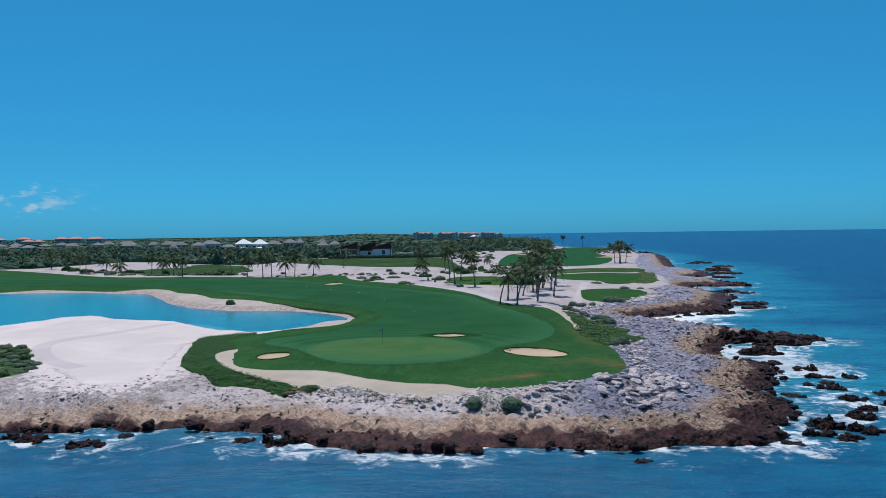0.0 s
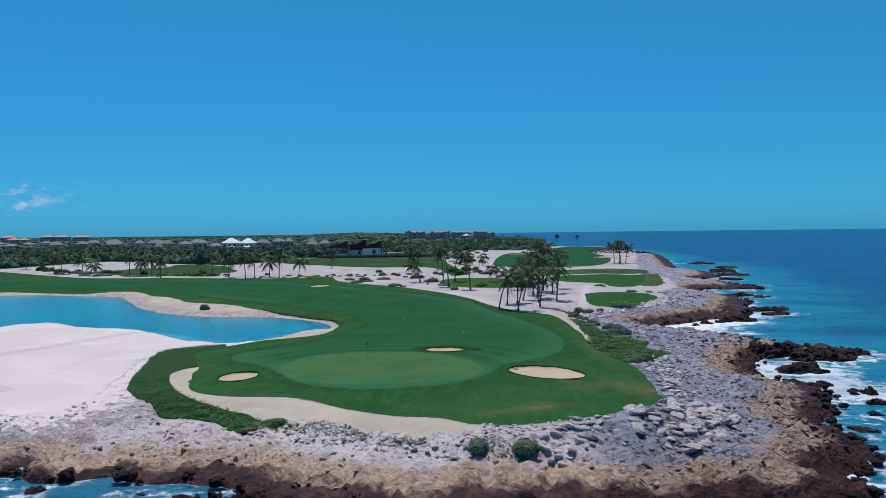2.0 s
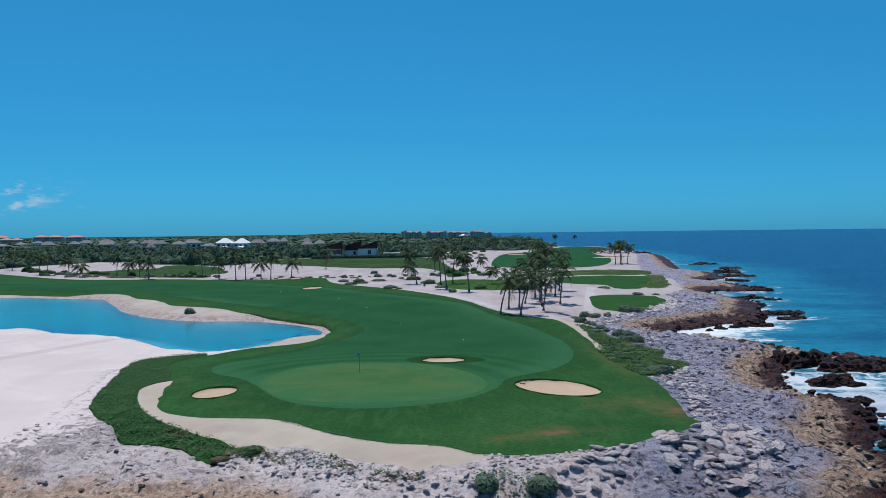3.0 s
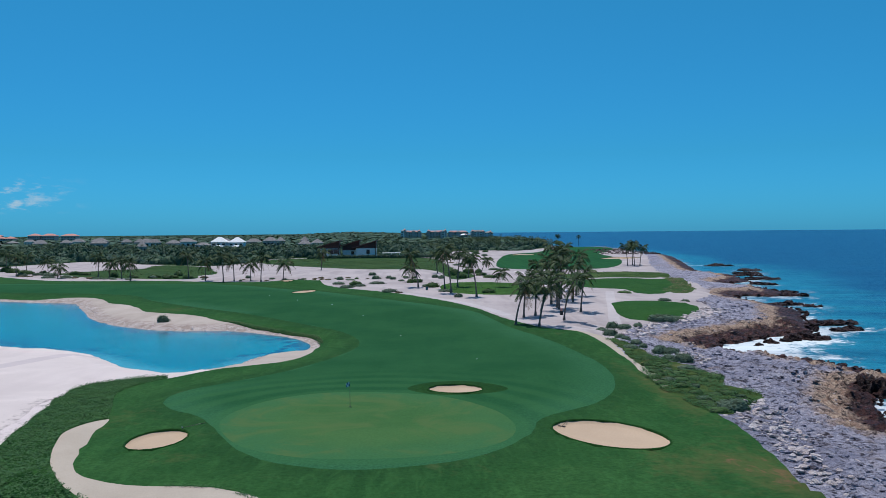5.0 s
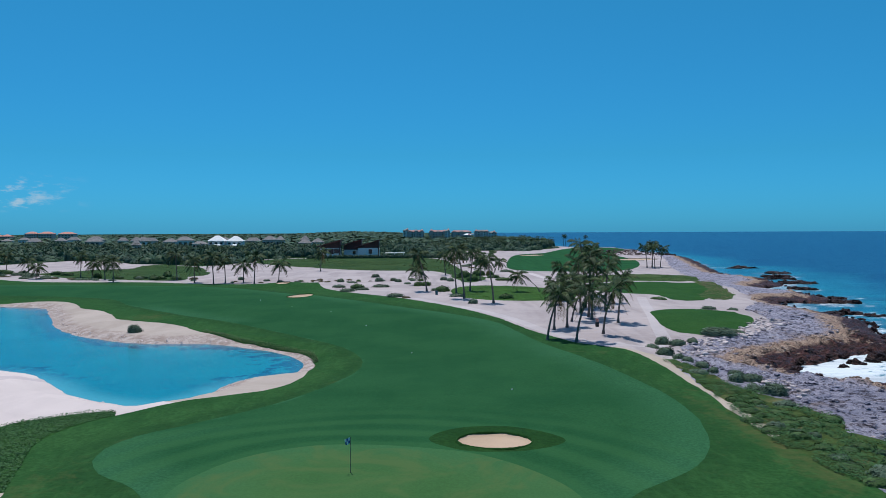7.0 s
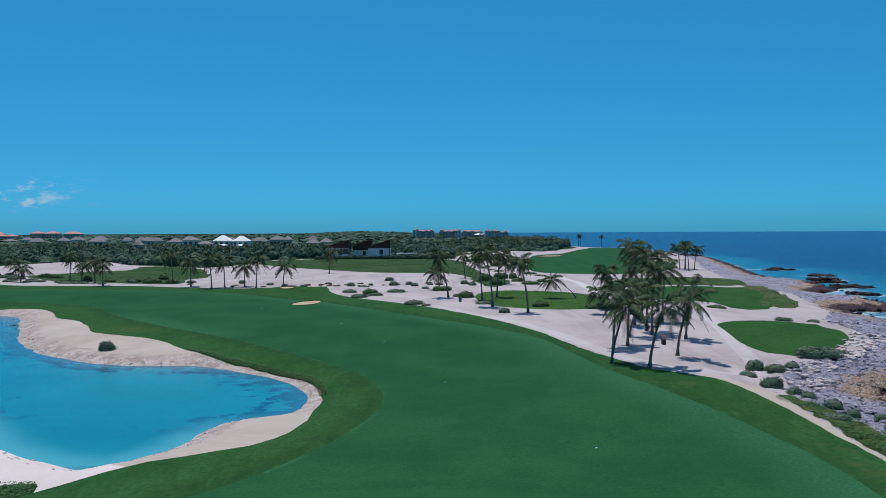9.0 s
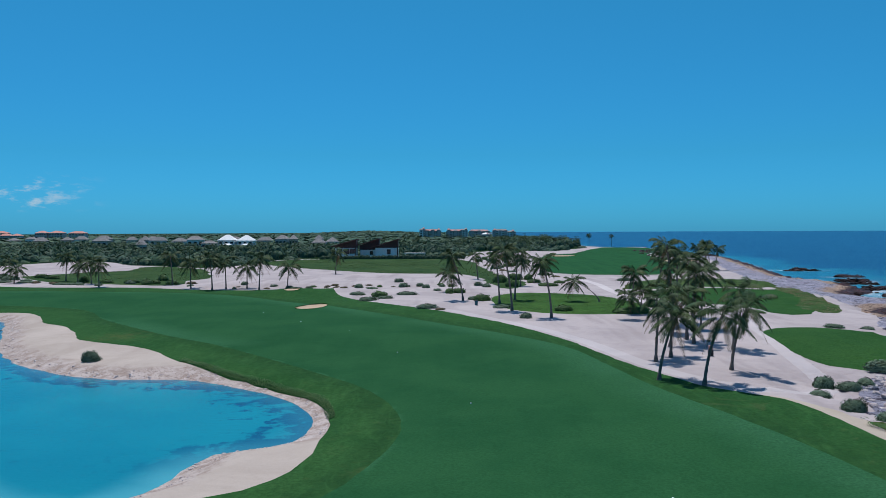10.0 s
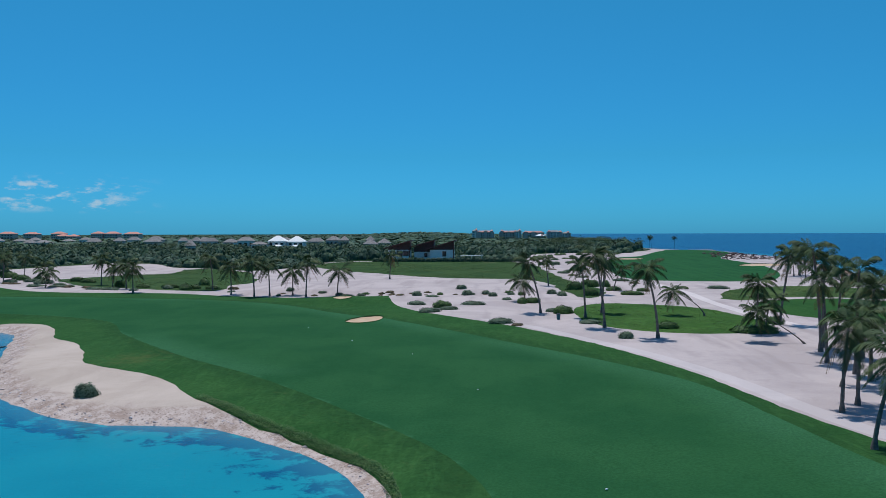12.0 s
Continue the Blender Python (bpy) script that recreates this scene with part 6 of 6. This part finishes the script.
def shed_wing(root, x, w, d, lo, hi, wall_h, y=0.0):
    """A wing under one sloping slab of roof that rises to the east, white below and dark boarded above."""
    part("wall", mesh_of("wall", *box(w - 1.6, d, wall_h, x + 0.3, y, 0), [M["white_wall"]]), root, "white rendered lower wall")
    l, r = x - w / 2, x + w / 2
    vs = [(l + 1, y - d / 2 + 0.2, wall_h), (r - 0.5, y - d / 2 + 0.2, wall_h), (r - 0.5, y + d / 2 - 0.2, wall_h), (l + 1, y + d / 2 - 0.2, wall_h), (l + 1, y - d / 2 + 0.2, lo), (r - 0.5, y - d / 2 + 0.2, hi), (r - 0.5, y + d / 2 - 0.2, hi), (l + 1, y + d / 2 - 0.2, lo)]
    part("gable", mesh_of("gable", vs, box(1, 1, 1)[1], [M["dark_wood"]]), root, "dark timber boarded gable")
    vs = [(l - 1, y - d / 2 - 1.2, lo - 0.25), (r + 0.6, y - d / 2 - 1.2, hi), (r + 0.6, y + d / 2 + 1, hi), (l - 1, y + d / 2 + 1, lo - 0.25), (l - 1, y - d / 2 - 1.2, lo + 0.15), (r + 0.6, y - d / 2 - 1.2, hi + 0.4), (r + 0.6, y + d / 2 + 1, hi + 0.4), (l - 1, y + d / 2 + 1, lo + 0.15)]
    part("roof", mesh_of("roof", vs, box(1, 1, 1)[1], [M["roof_red_dark"]]), root, "dark red sloping roof slab")
    part("post", mesh_of("post", *box(0.5, 0.5, hi - 0.1, r - 0.4, y - d / 2 - 0.3, 0), [M["dark_wood"]]), root)
    part("window", mesh_of("window", *box(w / 7, 0.12, wall_h * 0.45, l + w * 0.62, y - d / 2 - 0.03, wall_h * 0.42), [M["glass"]]), root)


modern = tagged(new("modern_house"), "modern house of three wings under dark sloping roofs", "house", "houses in the woodland")
modern.location = (-49, 518, ground_z(-49, 518) - 0.3)
shed_wing(modern, -10.4, 12.0, 10, 6.3, 9.8, 5.5)
for gx in (-13.2, -9.6, -6.6):
    part("window", mesh_of("window", *box(2.7, 0.16, 2.6, gx, -5.04, 2.6), [M["glass"]]), modern, "tall dark window")
shed_wing(modern, 1.2, 11.0, 10, 6.8, 9.9, 4.4, 6.0)
shed_wing(modern, 10.4, 12.8, 10, 5.9, 9.8, 5.5)
part("terrace", mesh_of("terrace", *box(12, 5, 0.5, 25, 1, 0), [M["white_wall"]]), modern)
part("terrace_roof", mesh_of("terrace_roof", *box(11, 4.6, 0.35, 25, 1.2, 2.4), [M["white_wall"]]), modern)
for sx in (-1, 0, 1):
    part("terrace_post", mesh_of("terrace_post", *box(0.3, 0.3, 2.0, 25 + 4.8 * sx, -0.6, 0.45), [M["white_wall"]]), modern)

hv, hf, hs, n = [], [], [], 0
for i in range(26):
    v, f, s = lumps(140, 300 + i % 5, 0.95, 0.16)
    hv.append(np.array(v) * (2.4, 1.4, 2.2 + 0.3 * rng.random()) + (-68 + i * 2.7, 498.5 + rng.uniform(-0.4, 0.4), ground_z(-68 + i * 2.7, 498.5) - 0.1))
    hf += [tuple(j + n for j in q) for q in f]
    hs += s
    n += len(v)
tagged(new("hedge", mesh_of("hedge", np.concatenate(hv), hf, [M["canopy"], SHADE_CORE], slots=hs)), "long clipped dark green hedge before the modern house", "hedge")

# ---- small things on the course ----
def tube(r, h, n=10, z=0.0, top=None):
    vs = [(rr * math.cos(2 * math.pi * j / n), rr * math.sin(2 * math.pi * j / n), zz) for zz, rr in ((z, r), (z + h, top if top is not None else r)) for j in range(n)]
    return vs, [(j, (j + 1) % n, n + (j + 1) % n, n + j) for j in range(n)] + [tuple(range(n))[::-1], tuple(range(n, 2 * n))]


flag = tagged(new("golf_flag"), "golf flagstick with blue and white flag on green", "flag")
flag.location = (-8.4, 114.1, ground_z(-8.4, 114.1))
part("flagstick", mesh_of("flagstick", *tube(0.018, 2.15, 8), [M["trunk"]]), flag, "thin dark flagstick")
cloth, cf = [], []
for i in range(7):
    for j in range(5):
        cloth.append((-0.03 - 0.33 * i / 6 * (1 - 0.2 * j / 4), 0.05 * math.sin(i * 1.1 + j * 0.4), 2.12 - 0.36 * j / 4 - 0.13 * i / 6))
cf = [(i * 5 + j, i * 5 + j + 1, i * 5 + j + 6, i * 5 + j + 5) for i in range(6) for j in range(4)]
part("flag_cloth", mesh_of("flag_cloth", cloth, cf, [M["flag_white"], M["flag_blue"]], slots=[(i // 2 + j // 2) % 2 for i in range(6) for j in range(4)]), flag, "flag with blue and white checks")
part("cup", mesh_of("cup", *tube(0.06, 0.02, 12, -0.005), [M["pole"]]), flag)

bin_ = tagged(new("litter_bin"), "blue-green litter bin standing on the sand", "bin")
bin_.location = (-2.4, 251.9, ground_z(-2.4, 251.9))
part("body", mesh_of("body", *tube(0.27, 0.85, 14, 0, 0.33), [M["bin"]]), bin_)
part("lid", mesh_of("lid", *tube(0.36, 0.12, 14, 0.85, 0.26), [M["pole"]]), bin_, "dark lid")
cooler = tagged(new("water_cooler"), "small dark and red water cooler under the palms", "cooler")
cooler.location = (22.0, 190.5, ground_z(22, 190.5))
part("stand", mesh_of("stand", *box(0.5, 0.5, 0.7), [M["pole"]]), cooler)
part("tank", mesh_of("tank", *tube(0.24, 0.5, 12, 0.7), [M["red_roof"]]), cooler, "red round tank")
ball = mesh_of("golf_ball", *[(np.array(v) * 0.09 + (0, 0, 0.06)) for v in [[tuple(q) for q in np.array(lumps(0, 1)[0])]]], lumps(0, 1)[1], [M["flag_white"]], smooth=True)
for x, y in ((-22, 215), (-14, 196), (-31, 226), (4, 141), (-6, 168), (-40, 240)):
    b = new("yardage_marker", ball)
    b.location = (x, y, ground_z(x, y))
    tagged(b, "small white marker lying in mown turf", "marker", "fairway markers")


def rake(x, y, yaw):
    """A bunker rake lying on the sand."""
    root = tagged(new("bunker_rake"), "bunker rake lying at the sand's edge", "rake", "bunker rakes")
    root.matrix_world = pose(x, y, ground_z(x, y) + 0.05, 0, -8, yaw)
    hv, hf = tube(0.018, 1.7, 8)
    part("handle", mesh_of("handle", [(z, a, b) for a, b, z in hv], hf, [M["pole"]]), root)
    part("head", mesh_of("head", *box(0.07, 0.62, 0.05), [M["pole"]]), root)
    for i in range(8):
        part("tine", mesh_of("tine", *box(0.02, 0.02, 0.09, 0, -0.28 + 0.08 * i, -0.07), [M["pole"]]), root)


for a in ((8.6, 106.9, 60), (-20.6, 107.1, 20)):
    rake(*a)

# stones along the lagoon's edge
edge = loop(POND_EDGE, 0.35)
edge = edge[(edge[:, 0] > -95) & (edge[:, 1] > 141) & ((edge[:, 0] > -40) | (edge[:, 1] > 180))]
edge = np.concatenate([inset(edge, -w) + rng.normal(size=edge.shape) * 0.35 for w in (0.3, 0.8, 1.5)])
edge = edge[(rng.random(len(edge)) < 0.55) & ~within(pond, edge) & ~within(turf, edge)]
joined([(x, y, zz + 0.02, 0.05 + 0.16 * rng.random() ** 3) for (x, y), zz in zip(edge, height(edge))], "lagoon_stones", M["boulder"], "small pale stones lining the lagoon's edge", source=small_me)
